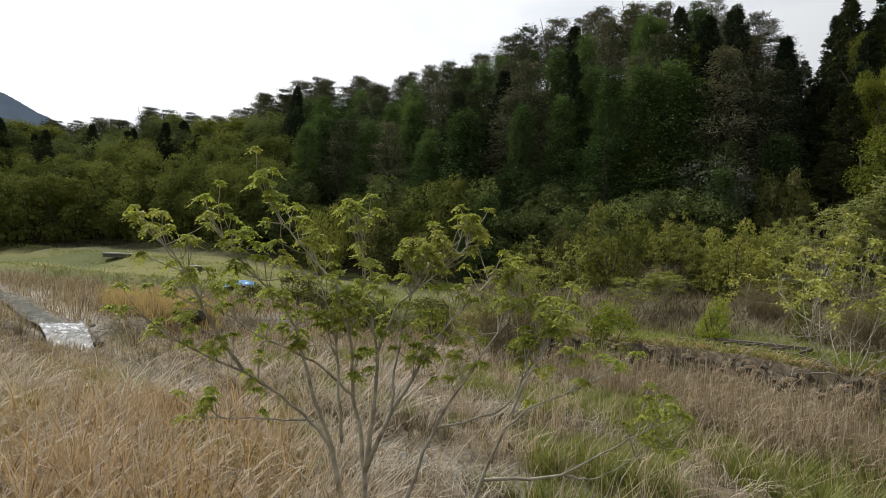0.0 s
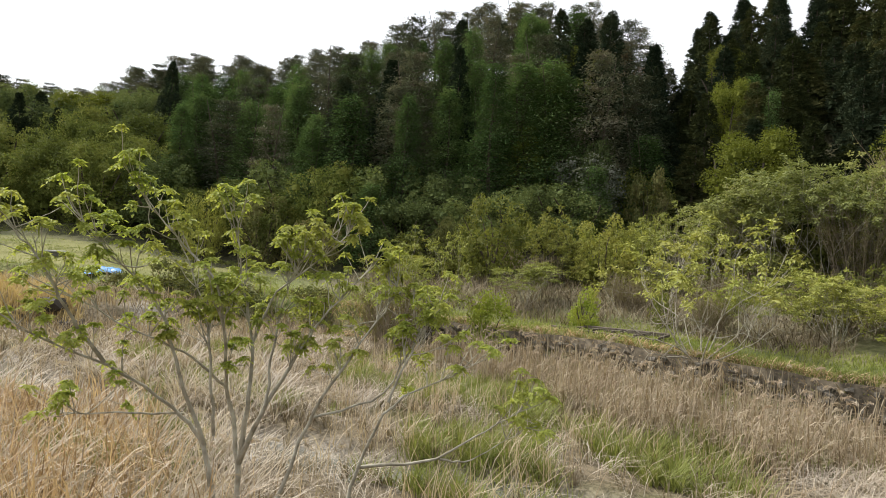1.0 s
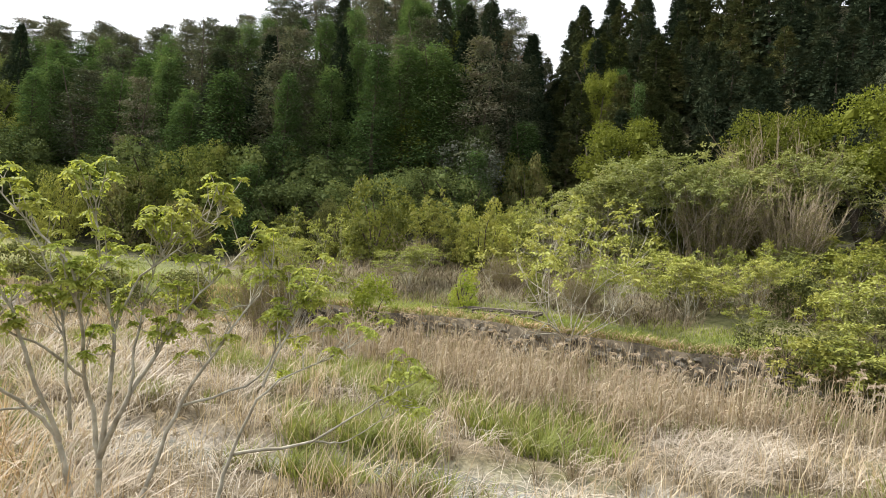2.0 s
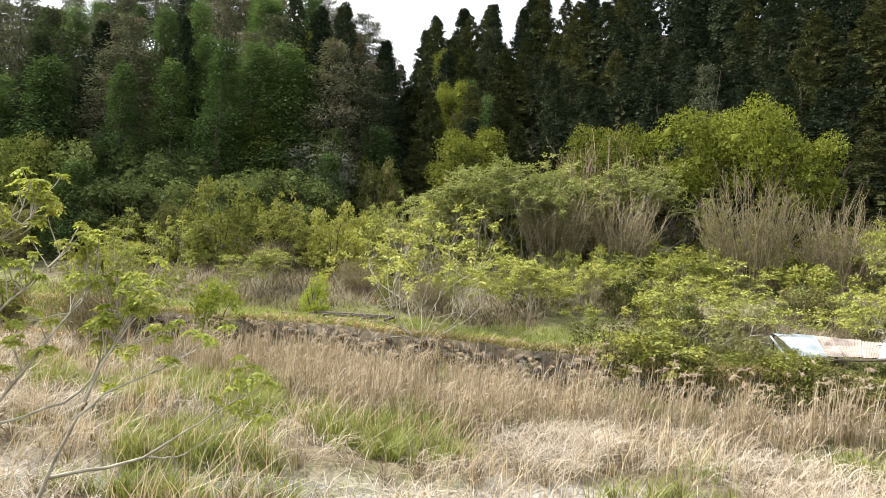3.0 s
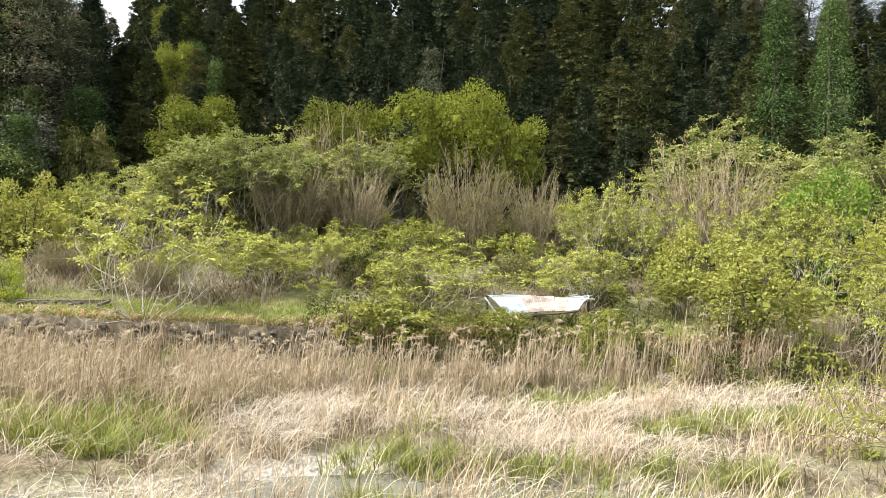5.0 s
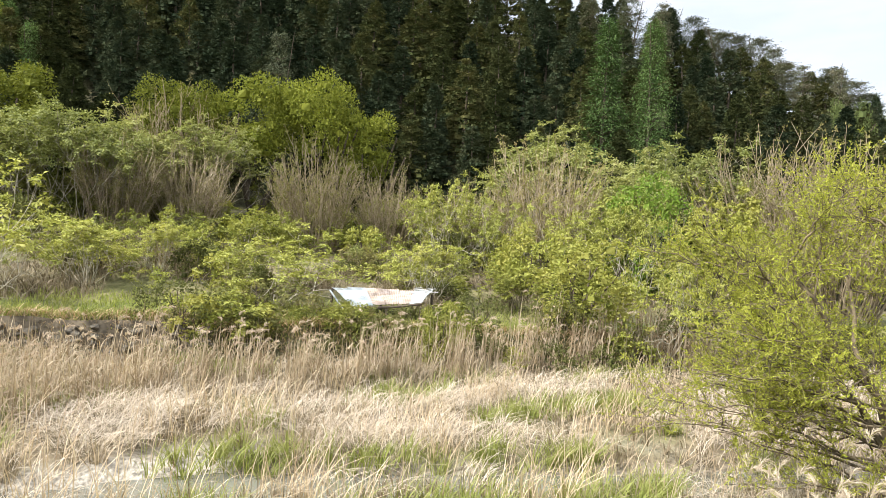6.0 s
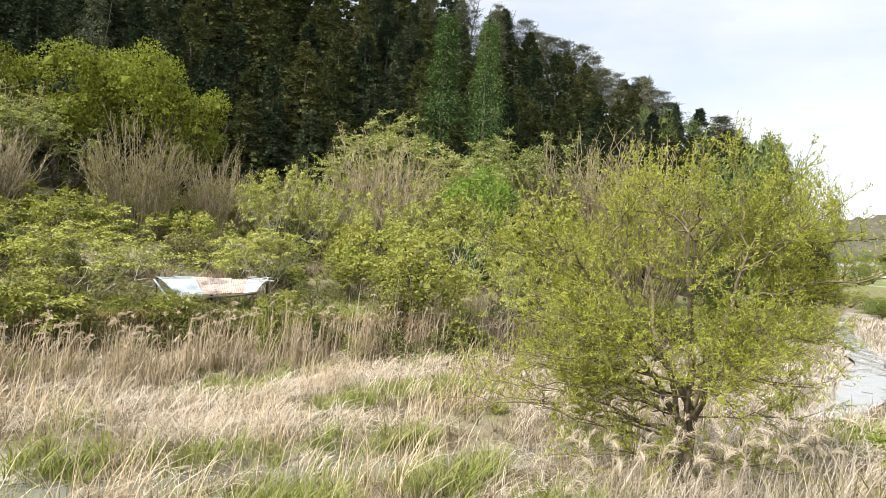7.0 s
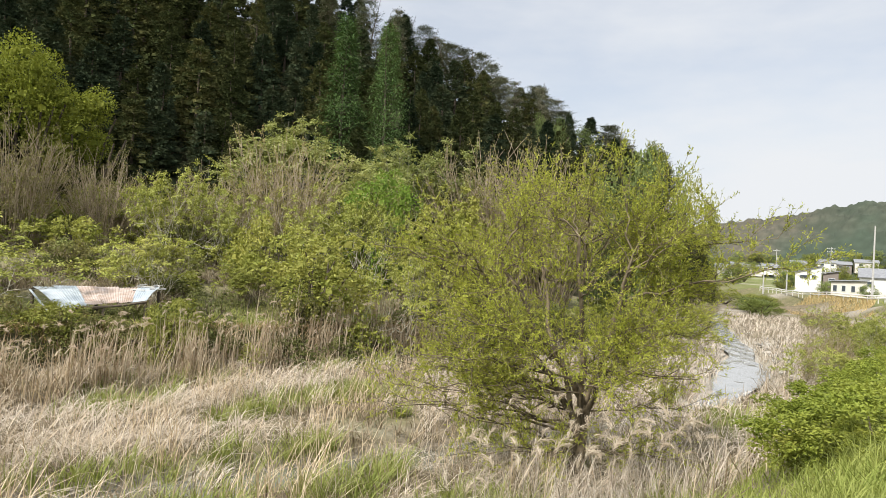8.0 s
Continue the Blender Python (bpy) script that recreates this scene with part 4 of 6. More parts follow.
# ---- the willow in the stream bed ----
def willow():
    rng = np.random.default_rng(21)
    wood, P, W = [], [], []
    foot = np.array([13.3, -4.0, ground_z(13.3, -4.0) - 0.15])
    mid = np.array([13.35, -3.6, 3.9])
    trunk = np.array([foot, foot + [0.02, 0.02, 0.6], foot + [0.06, -0.05, 1.2], foot + [0.1, -0.12, 1.7]])
    wood.append(tube(trunk, [0.19, 0.15, 0.13, 0.11], 9))
    goals = []
    for k in range(70):
        v = unit(rng.normal(size=3))
        v[2] = abs(v[2]) * 1.45 - 0.62 if k % 5 else -rng.uniform(0.2, 0.7)
        goals.append(mid + np.clip(v, -1, 0.98) * [2.9, 3.6, 3.1] * rng.uniform(0.55, 1.0))
    goals += [np.array([12.7, -6.3, 5.5]), np.array([12.2, -7.3, 5.0]), np.array([11.9, -7.9, 4.5]), np.array([12.6, -6.6, 4.2]), np.array([12.9, -5.6, 5.9]),
              np.array([12.9, -5.3, 4.7]), np.array([12.8, -5.9, 3.7]), np.array([13.0, -5.5, 2.7]), np.array([12.9, -5.1, 5.3]), np.array([12.7, -6.2, 3.1]), np.array([13.4, -5.6, 4.2]),
              *[np.array([13.3 + rng.normal() * 0.5, rng.uniform(-1.6, 0.5), rng.uniform(1.2, 4.9)]) for _ in range(16)],
              np.array([13.7, -1.0, 2.0]), np.array([13.4, -0.6, 3.0]), np.array([13.8, -0.9, 1.2])]
    limbs = []
    for k in range(7):
        v = np.array([math.cos(k * 0.9 + 0.4), math.sin(k * 0.9 + 0.4), 0])
        e = mid + v * [1.5, 1.9, 0] * rng.uniform(0.5, 1.0) + [0, 0, rng.uniform(-0.4, 1.2)]
        a = foot + (trunk[-1] - foot) * (0.45 + 0.55 * (k % 3) / 2)
        u = np.linspace(0, 1, 10)[:, None]
        q = (1 - u) ** 2 * a + 2 * u * (1 - u) * (a + (e - a) * [0.5, 0.5, 0.45]) + u ** 2 * e
        q[1:-1] += rng.normal(size=(8, 3)) * 0.05
        wood.append(tube(q, np.linspace(0.075, 0.03, 10), 6))
        limbs.append(q)
    forks = np.concatenate(limbs)
    for k in range(14):
        a, r = rng.uniform(0, 6.28), rng.uniform(1.6, 2.9)
        goals.append(np.array([13.3 + math.cos(a) * r * 0.8, -3.5 + math.sin(a) * r * 1.15, rng.uniform(0.5, 2.0)]))
    for at, g in enumerate(goals):
        cost = np.linalg.norm(forks - g, axis=1) + 1.2 * np.maximum(0, forks[:, 2] - g[2] + 0.4)
        a = forks[np.argsort(cost)[rng.integers(0, 5)]]
        steps = 9
        u = np.linspace(0, 1, steps)[:, None]
        ctrl = a + (g - a) * [0.4, 0.4, 0.6]
        q = (1 - u) ** 2 * a + 2 * u * (1 - u) * ctrl + u ** 2 * g
        q[1:-1] += rng.normal(size=(steps - 2, 3)) * 0.05
        r0 = 0.010 + 0.006 * rng.random() + 0.004 * np.linalg.norm(g - a)
        wood.append(tube(q, np.linspace(r0, 0.006, steps), 5))
        out = unit(g - a)
        for b in range(13):
            k = rng.uniform(0.28, 1.0) * (steps - 1.01)
            p = q[int(k)] + (q[int(k) + 1] - q[int(k)]) * (k % 1)
            w = unit(out * 0.7 + rng.normal(size=3) * 0.6 + [0, 0, 0.25])
            side = bend(p, w, rng.uniform(0.4, 1.15), 4, 0.12, 0.03)
            wood.append(tube(side, np.linspace(0.007, 0.003, 5), 3))
            for c in range(9 if 70 <= at < 81 else 5):
                j = rng.integers(0, 4)
                sp = side[j] + (side[j + 1] - side[j]) * rng.random()
                sh = bend(sp, unit(side[j + 1] - side[j]) + rng.normal(size=3) * 0.5 + [0, 0, 0.1], rng.uniform(0.2, 0.5), 3, 0.12, -0.02)
                wood.append(tube(sh, [0.003, 0.0025, 0.002, 0.001], 3))
                n = 11
                t = rng.uniform(0.1, 2.99, n)
                i0 = t.astype(int)
                P.append(sh[i0] + (sh[i0 + 1] - sh[i0]) * (t - i0)[:, None])
                W.append(unit(sh[-1] - sh[0]) * 0.8 + rng.normal(size=(n, 3)) * 0.6 + [0, 0, 0.05])
    P, W = np.concatenate(P), np.concatenate(W)
    leaves = [leaf_arrays(P, W, rng.uniform(0.05, 0.095, len(P)), 0.02, 0.15, unit(P - mid) * 0.6 + [0, 0, 0.7], 0.6)]
    plant("willow_tree", wood, leaves, M_WILLOW_BARK, M_WILLOW, "wide willow with thin shoots and narrow yellow green leaves", "tree")


willow()

# ---- grasses and reeds ----
def along(line, step):
    """Evenly spaced places and directions along a line of points."""
    out = []
    for a, b in zip(line[:-1], line[1:]):
        n = np.hypot(*(b - a))
        k = np.arange(0, n, step)
        out += [(*(a + (b - a) * t / n), *((b - a) / n)) for t in k]
    return out


def blades(base, height, lean, width, heading=None, droop=1.0):
    """Bent grass blades: two quads and a tip each."""
    n = len(base)
    h, l, w = (np.broadcast_to(v, n) for v in (height, lean, width))
    a = rng.uniform(0, 6.28, n) if heading is None else heading
    d = np.stack([np.cos(a), np.sin(a), np.zeros(n)], 1)
    s = np.stack([-np.sin(a + 0.6), np.cos(a + 0.6), np.zeros(n)], 1)
    rows = []
    for t, k in ((0, 1.0), (0.4, 0.9), (0.75, 0.6)):
        c = base + d * (l * h * t ** 1.7)[:, None] + np.array([0, 0, 1.0]) * (h * (t - droop * 0.35 * np.minimum(l, 1.6) * t * t))[:, None]
        rows += [c - s * (w * k / 2)[:, None], c + s * (w * k / 2)[:, None]]
    rows.append(base + d * (l * h)[:, None] + np.array([0, 0, 1.0]) * (h * (1 - droop * 0.42 * np.minimum(l, 1.6)))[:, None])
    v = np.stack(rows, 1).reshape(-1, 3)
    o = np.arange(n)[:, None] * 7
    q = np.concatenate([o + [0, 1, 3, 2], o + [2, 3, 5, 4]])
    return v, q, o + [4, 5, 6]


def stuff(name, sets, mat, label, category):
    vs, qs, ts, k = [], [], [], 0
    for v, q, t in sets:
        vs.append(v), qs.append(q + k), ts.append(t + k)
        k += len(v)
    me = mesh_of(name, np.concatenate(vs), np.concatenate(qs), np.concatenate(ts), [mat])
    return tagged(new(name, me), label, category, kind="stuff")


def spots_where(n, test, az=(-42, 128), dist=(3.0, 30.0), power=1.0):
    """n places in a fan round the walk where test(x, y, s, d, w) holds, with the ground's height."""
    out, got = [], 0
    while got < n:
        a = np.radians(rng.uniform(*az, n))
        r = dist[0] + (dist[1] - dist[0]) * rng.random(n) ** power
        x, y = r * np.sin(a), r * np.cos(a)
        z, s, d, w = land(x, y)
        ok = test(x, y, s, d, w)
        out.append(np.stack([x, y, z], 1)[ok])
        got += int(ok.sum())
    return np.concatenate(out)[:n]


def tufted(centres, per, spread):
    p = np.repeat(centres, per, 0) + rng.normal(size=(len(centres) * per, 3)) * [spread, spread, 0]
    p[:, 2] = land(p[:, 0], p[:, 1])[0] - 0.02
    return p


def in_oval(x, y, cx, cy, rx, ry, turn):
    c, s = math.cos(radians(turn)), math.sin(radians(turn))
    u, v = (x - cx) * c + (y - cy) * s, -(x - cx) * s + (y - cy) * c
    return (u / rx) ** 2 + (v / ry) ** 2 < 1 + 0.35 * lumps(x, y, 1.6, 4)


REED_ROW = np.array([(14.3, 14.0), (15.6, 10.9), (17.2, 8.5), (20.5, 7.0), (24.2, 4.8), (26.8, 1.0), (29, -2.5)])      # front of the reeds along the bank


def reed_stand(x, y):
    """The standing reeds by the terrace wall."""
    return in_oval(x, y, 10.4, 15.4, 4.7, 2.7, -48) | in_oval(x, y, 7.6, 21.4, 5.0, 2.2, -40)


def reed_mat(x, y):
    """Where the reeds have come down in a bleached mat."""
    return in_oval(x, y, 11.6, 11.6, 3.0, 1.5, 46) | in_oval(x, y, 16.5, 6.2, 2.4, 1.2, -50) | in_oval(x, y, 19.6, 2.6, 2.2, 1.2, -60) | in_oval(x, y, 13.5, 5.6, 1.8, 0.9, -40)


def tan_stand(x, y):
    """The denser tawny grass near the walk."""
    return in_oval(x, y, -6.0, 12.8, 4.5, 3.2, -50) | in_oval(x, y, -11.5, 19.5, 3.5, 1.8, -50) | in_oval(x, y, -2.5, 8.0, 3.0, 1.6, -20)


def lush(x, y):
    spots = in_oval(x, y, 6.2, 19.6, 1.6, 0.9, -40) | in_oval(x, y, 3.7, 14.0, 1.7, 1.0, -30) | in_oval(x, y, 6.3, 15.0, 2.6, 1.0, -40) | in_oval(x, y, 7.4, 12.2, 1.6, 0.8, -40) | in_oval(x, y, 3.4, 11.0, 2.0, 0.9, -25)
    spots = spots | in_oval(x, y, 11.2, 5.2, 2.2, 0.7, -50) | in_oval(x, y, 14.0, 2.1, 1.5, 0.5, -50) | in_oval(x, y, 20.9, 6.0, 1.2, 0.5, -50) | in_oval(x, y, 9.6, 7.2, 0.8, 0.5, -50) | in_oval(x, y, 11.0, -1.5, 2.0, 0.8, -60)
    spots = spots | in_oval(x, y, -11, 18.6, 1.6, 0.9, -50) | in_oval(x, y, 2.0, 20.5, 2.2, 1.2, -40)
    near = in_oval(x, y, 5.0, 14.5, 5.0, 3.6, -40)
    return (spots & (lumps(x, y, 0.9, 5) > -0.2)) | (lumps(x, y, 2.3, 5) > np.where(near, 0.12, 0.38))


def flat(x, y, s, d, w):
    return (s < -0.6) & (d > 2.0) & (w > 1.1)


def tussocks(c, per, tall, lean, width, spread=0.09, droop=0.7):
    """Tufts whose blades arch out of one root to all sides; tall, lean: ranges."""
    n = len(c) * per
    a = rng.uniform(0, 6.28, n)
    p = np.repeat(c, per, 0) + np.stack([np.cos(a), np.sin(a), np.zeros(n)], 1) * np.abs(rng.normal(size=(n, 1))) * spread
    p[:, 2] = land(p[:, 0], p[:, 1])[0] - 0.03
    big = np.repeat(rng.uniform(0.7, 1.25, len(c)), per)
    comb = np.repeat(rng.uniform(0, 6.28, len(c)), per)
    a = a + 0.2 * np.sin(comb - a)
    far = np.hypot(p[:, 0], p[:, 1])
    return blades(p, rng.uniform(*tall, n) * big, rng.uniform(*lean, n), rng.uniform(0.6, 1.5, n) * (width + 0.0008 * far), a, droop)


def straw_field():
    c = spots_where(2000, lambda x, y, s, d, w: flat(x, y, s, d, w) & ~reed_mat(x, y) & (~lush(x, y) | (rng.random(len(x)) < 0.5)) & (lumps(x, y, 1.3, 7) > rng.uniform(-1.0, 0.5, len(x))), dist=(5, 30), power=0.8)
    p = spots_where(9000, flat, dist=(5, 30), power=0.8)
    n = len(p)
    k = spots_where(4200, lambda x, y, s, d, w: flat(x, y, s, d, w) & (lumps(x, y, 0.8, 27) > rng.uniform(-0.6, 0.7, len(x))), dist=(6, 30), power=0.8)
    stuff("broken_stalks", [blades(k, rng.uniform(0.4, 1.05, len(k)), np.abs(rng.normal(size=len(k))) * 0.5, 0.009 + 0.0006 * np.hypot(k[:, 0], k[:, 1]), None, 0.1)],
          M_REED, "straight broken reed stalks standing in the straw", "dry reeds")
    return stuff("dry_grass", [tussocks(c, 18, (0.25, 0.7), (0.15, 1.1), 0.007),
                               blades(p - [0, 0, 0.02], rng.uniform(0.15, 0.4, n), rng.uniform(0.4, 1.9, n), 0.010 + 0.001 * np.hypot(p[:, 0], p[:, 1]))],
                 M_STRAW, "tussocks of dry straw coloured grass on the river flat", "dry grass")


def collapsed():
    """Bundles of long stalks that have come down together."""
    c = spots_where(420, lambda x, y, s, d, w: flat(x, y, s, d, w) & (reed_mat(x, y) | (lumps(x, y, 2.0, 13) > 0.15)) & ~lush(x, y), dist=(7, 27), power=0.8)
    p = tufted(c, 24, 0.2) + rng.uniform(0.02, 0.4, (len(c) * 24, 1)) * [0, 0, 1]
    n = len(p)
    head = np.repeat(rng.uniform(0, 6.28, len(c)), 24) + rng.normal(size=n) * 0.8
    return blades(p, rng.uniform(0.35, 0.8, n), rng.uniform(0.9, 2.2, n), 0.006 + 0.0006 * np.hypot(p[:, 0], p[:, 1]), head, 1.1)


def fallen():
    p = spots_where(15000, lambda x, y, s, d, w: flat(x, y, s, d, w) & (reed_mat(x, y) | ((lumps(x, y, 2.4, 13) > 0.25) & (rng.random(len(x)) < 0.5))) & ~reed_stand(x, y) & ~lush(x, y), dist=(6, 28), power=0.8)
    n, far = len(p), np.hypot(p[:, 0], p[:, 1])
    head = rng.uniform(0, 6.28, n)
    return stuff("fallen_reeds", [blades(p + rng.uniform(0.0, 0.3, (n, 1)) * [0, 0, 1], rng.uniform(0.3, 0.75, n), rng.uniform(0.9, 2.2, n), 0.006 + 0.0006 * far, head, 1.2), collapsed()],
                 M_PALE, "bleached fallen reed stalks lying criss cross", "dry reeds")


def green_tufts():
    c = spots_where(2100, lambda x, y, s, d, w: flat(x, y, s, d, w) & lush(x, y) & (rng.random(len(x)) < 0.8), dist=(6, 26), power=0.8)
    return stuff("green_grass", [tussocks(c, 24, (0.3, 0.75), (0.15, 0.95), 0.010, 0.13)], M_GRASS, "tufts of fresh green grass among the straw", "grass")


def reeds():
    p = spots_where(2900, lambda x, y, s, d, w: reed_stand(x, y) & (s < -0.2) & (lumps(x, y, 0.7, 17) > rng.uniform(-0.7, 0.8, len(x))), az=(5, 60), dist=(11, 30))
    tall = rng.uniform(0.75, 1.7, len(p)) * (1 + 0.35 * lumps(p[:, 0], p[:, 1], 1.1, 8))
    # clumps along the foot of the bank, with dark gaps
    step = np.array(along(REED_ROW, 0.02))
    k = step[rng.integers(0, len(step), 9000), :2] + rng.normal(size=(9000, 2)) * 0.4
    k = k[lumps(k[:, 0], k[:, 1], 0.75, 3) > rng.uniform(-0.5, 0.9, len(k))][:1500]
    row = np.concatenate([k, land(k[:, 0], k[:, 1])[0][:, None]], 1)
    tall = np.concatenate([tall, rng.uniform(0.9, 2.15, len(row)) * (1 + 0.25 * lumps(row[:, 0], row[:, 1], 1.3, 8))])
    p = np.concatenate([p, row])
    n = len(p)
    head = rng.normal(size=n) * 1.3 - 0.6
    lean = np.abs(rng.normal(size=n)) * 0.14 + 0.02
    stems = blades(p, tall, lean, 0.017 + 0.0005 * np.hypot(p[:, 0], p[:, 1]), head, 0.3)
    k = rng.integers(0, n, 9000)
    lp = p[k] + np.array([0, 0, 1]) * (tall[k] * rng.uniform(0.1, 0.7, len(k)))[:, None]
    leaf = blades(lp, rng.uniform(0.3, 0.6, len(k)), rng.uniform(0.7, 1.8, len(k)), 0.024, None, 1.2)
    stuff("reeds", [stems, leaf], M_REED, "standing dry reeds with tawny stems", "reeds")
    t = (rng.random(n) < np.where(np.arange(n) < n - len(row), 0.10, 0.14)) & (tall > 1.2)
    tip = (p + np.stack([np.cos(head), np.sin(head), np.zeros(n)], 1) * (lean * tall)[:, None] + np.array([0, 0, 1]) * (tall * (1 - 0.13 * lean))[:, None])[t]
    plumes(tip, "reed_plumes", 0.27, 26, 0.018)


def plumes(tip, name, size, per, hair=0.013, fuzz=0.3):
    """Feathery seed heads that nod to one side: hairs that sweep off an arching stalk."""
    m = len(tip)
    a = np.repeat(rng.normal(size=m) * 0.9 - 0.4, per)
    t = np.tile(np.linspace(0, 1, per), m)
    big = np.repeat(rng.uniform(0.7, 1.2, m), per) * size
    d = np.stack([np.cos(a), np.sin(a), np.zeros(m * per)], 1)
    c = np.repeat(tip, per, 0) + d * (big * 0.75 * t ** 1.6)[:, None] + np.array([0, 0, 1]) * (big * (1.2 * t - 0.75 * t * t))[:, None]
    w = d * (0.25 + 0.9 * t[:, None]) + rng.normal(size=c.shape) * fuzz + np.array([0, 0, 1]) * (0.75 - 1.3 * t)[:, None]
    v, q = leaf_arrays(c, w, big * rng.uniform(0.35, 0.6, m * per) * (1 - 0.35 * t), hair)
    tagged(new(name, mesh_of(name, v, q, mats=[M_PLUME])), "feathery pale seed heads of the reeds", "reed plumes", kind="stuff")


def silver_grass():
    """Tall grass with silky plumes at the foot of the willow."""
    c = np.array([(9.6, -2.3), (10.4, -3.0), (9.2, -3.4), (10.2, -4.2), (11.0, -3.6), (11.4, -4.6), (9.0, -1.6), (10.9, -5.4), (8.6, -2.6), (11.8, -2.6), (9.9, -4.9), (8.3, -1.4)])
    c = np.concatenate([c, np.zeros((len(c), 1))], 1)
    p = tufted(c, 130, 0.3)
    n = len(p)
    stuff("silver_grass", [blades(p, rng.uniform(0.6, 1.4, n), rng.uniform(0.2, 1.1, n), 0.016)], M_PALE, "pale arching silver grass clumps below the willow", "silver grass")
    q = np.concatenate([tufted(c, 3, 0.45), tufted(np.array([(9.4, -2.5, 0), (9.3, -3.3, 0), (9.1, -3.7, 0), (9.0, -4.2, 0), (8.8, -4.5, 0), (9.6, -1.6, 0)]), 5, 0.3)])
    h = rng.uniform(1.35, 2.1, len(q)) * np.where(q[:, 1] < -4.0, 0.72, 1.0)
    head = rng.normal(size=len(q)) * 1.2
    stuff("silver_grass_stalks", [blades(q, h, 0.15, 0.014, head, 0.3)], M_PALE, "thin stalks of silver grass", "silver grass")
    plumes(q + np.stack([np.cos(head) * 0.15 * h, np.sin(head) * 0.15 * h, h * 0.98], 1), "silver_plumes", 0.33, 60, 0.007, 0.25)


def tawny():
    """The mixed tall grass near the walnut: tan stems, arching pale blades, some green, nodding heads."""
    p = spots_where(6200, lambda x, y, s, d, w: tan_stand(x, y) & (d > 1.5) & (lumps(x, y, 0.7, 3) > rng.uniform(-1.2, 0.5, len(x))), az=(-45, 20), dist=(6, 24))
    n = len(p)
    stuff("tawny_grass", [blades(p, rng.uniform(0.45, 1.5, n) * np.where(np.hypot(p[:, 0], p[:, 1]) > 17, 0.6, 1.0), np.abs(rng.normal(size=n)) * 0.45 + 0.1, rng.uniform(0.6, 1.6, n) * (0.017 + 0.0008 * np.hypot(p[:, 0], p[:, 1])))], M_TAWNY,
          "dense tawny dry grass standing near the walnut", "dry grass")
    c = spots_where(520, lambda x, y, s, d, w: (d > 0.8) & flat(x, y, s, d + 2, w) & (lumps(x, y, 0.9, 9) > rng.uniform(-0.9, 0.5, len(x))), az=(-46, -3), dist=(4.5, 22))
    stuff("arching_grass", [tussocks(c, 16, (0.7, 1.45), (0.35, 1.3), 0.013, 0.12)], M_PALE, "arching bleached grass blades over the tawny stand", "dry grass")
    k = spots_where(260, lambda x, y, s, d, w: (d > 1.2) & flat(x, y, s, d + 2, w), az=(-46, 4), dist=(7, 22))
    h = rng.uniform(1.0, 1.6, len(k))
    head = rng.normal(size=len(k)) * 1.5
    stuff("grass_stalks", [blades(k, h, 0.15, 0.010, head, 0.3)], M_TAWNY, "thin stalks that carry the nodding heads", "dry grass")
    plumes(k + np.stack([np.cos(head) * 0.15 * h, np.sin(head) * 0.15 * h, h * 0.98], 1), "grass_heads", 0.24, 26, 0.012)
    c = spots_where(90, lambda x, y, s, d, w: (d > 1.0) & (lumps(x, y, 1.5, 15) > 0.1) & (x < -2), az=(-46, -10), dist=(6, 20))
    c = np.concatenate([c, np.tile([(-8.2, 13.2, 0.0)], (6, 1)), np.tile([(-9.0, 14.4, 0.0)], (5, 1))])
    g = tufted(c, 34, 0.2)
    stuff("green_blades", [blades(g, rng.uniform(0.4, 1.0, len(g)), rng.uniform(0.2, 1.0, len(g)), 0.012 + 0.0005 * np.hypot(g[:, 0], g[:, 1]))], M_GRASS, "green grass tufts pushing through the dry stand", "grass")
    g = spots_where(4200, lambda x, y, s, d, w: in_oval(x, y, -14.2, 32.5, 5.4, 2.2, -48) & (w > 1.2) & (lumps(x, y, 0.8, 6) > rng.uniform(-0.9, 0.5, len(x))), az=(-40, -10), dist=(22, 50))
    stuff("golden_grass", [blades(g, rng.uniform(0.3, 1.3, len(g)), np.abs(rng.normal(size=len(g))) * 0.4 + 0.1, rng.uniform(0.015, 0.045, len(g)))], M_GOLD, "clump of golden dry grass by the stream", "dry grass")
    g = spots_where(15000, lambda x, y, s, d, w: (s < 0.5) & (w > 0.7) & (d > 2), az=(-44, 0), dist=(22, 62))
    e = spots_where(1500, lambda x, y, s, d, w: in_oval(x, y, -13.0, 23.4, 2.6, 1.0, -45), az=(-44, -10), dist=(20, 34))
    g = np.concatenate([g, e])
    r = np.hypot(g[:, 0], g[:, 1])
    stuff("bank_grass", [blades(g, rng.uniform(0.3, 0.9, len(g)), np.abs(rng.normal(size=len(g))) * 0.5 + 0.1, 0.012 + 0.0008 * r)], M_STRAW, "dry grass along the upper stream", "dry grass")


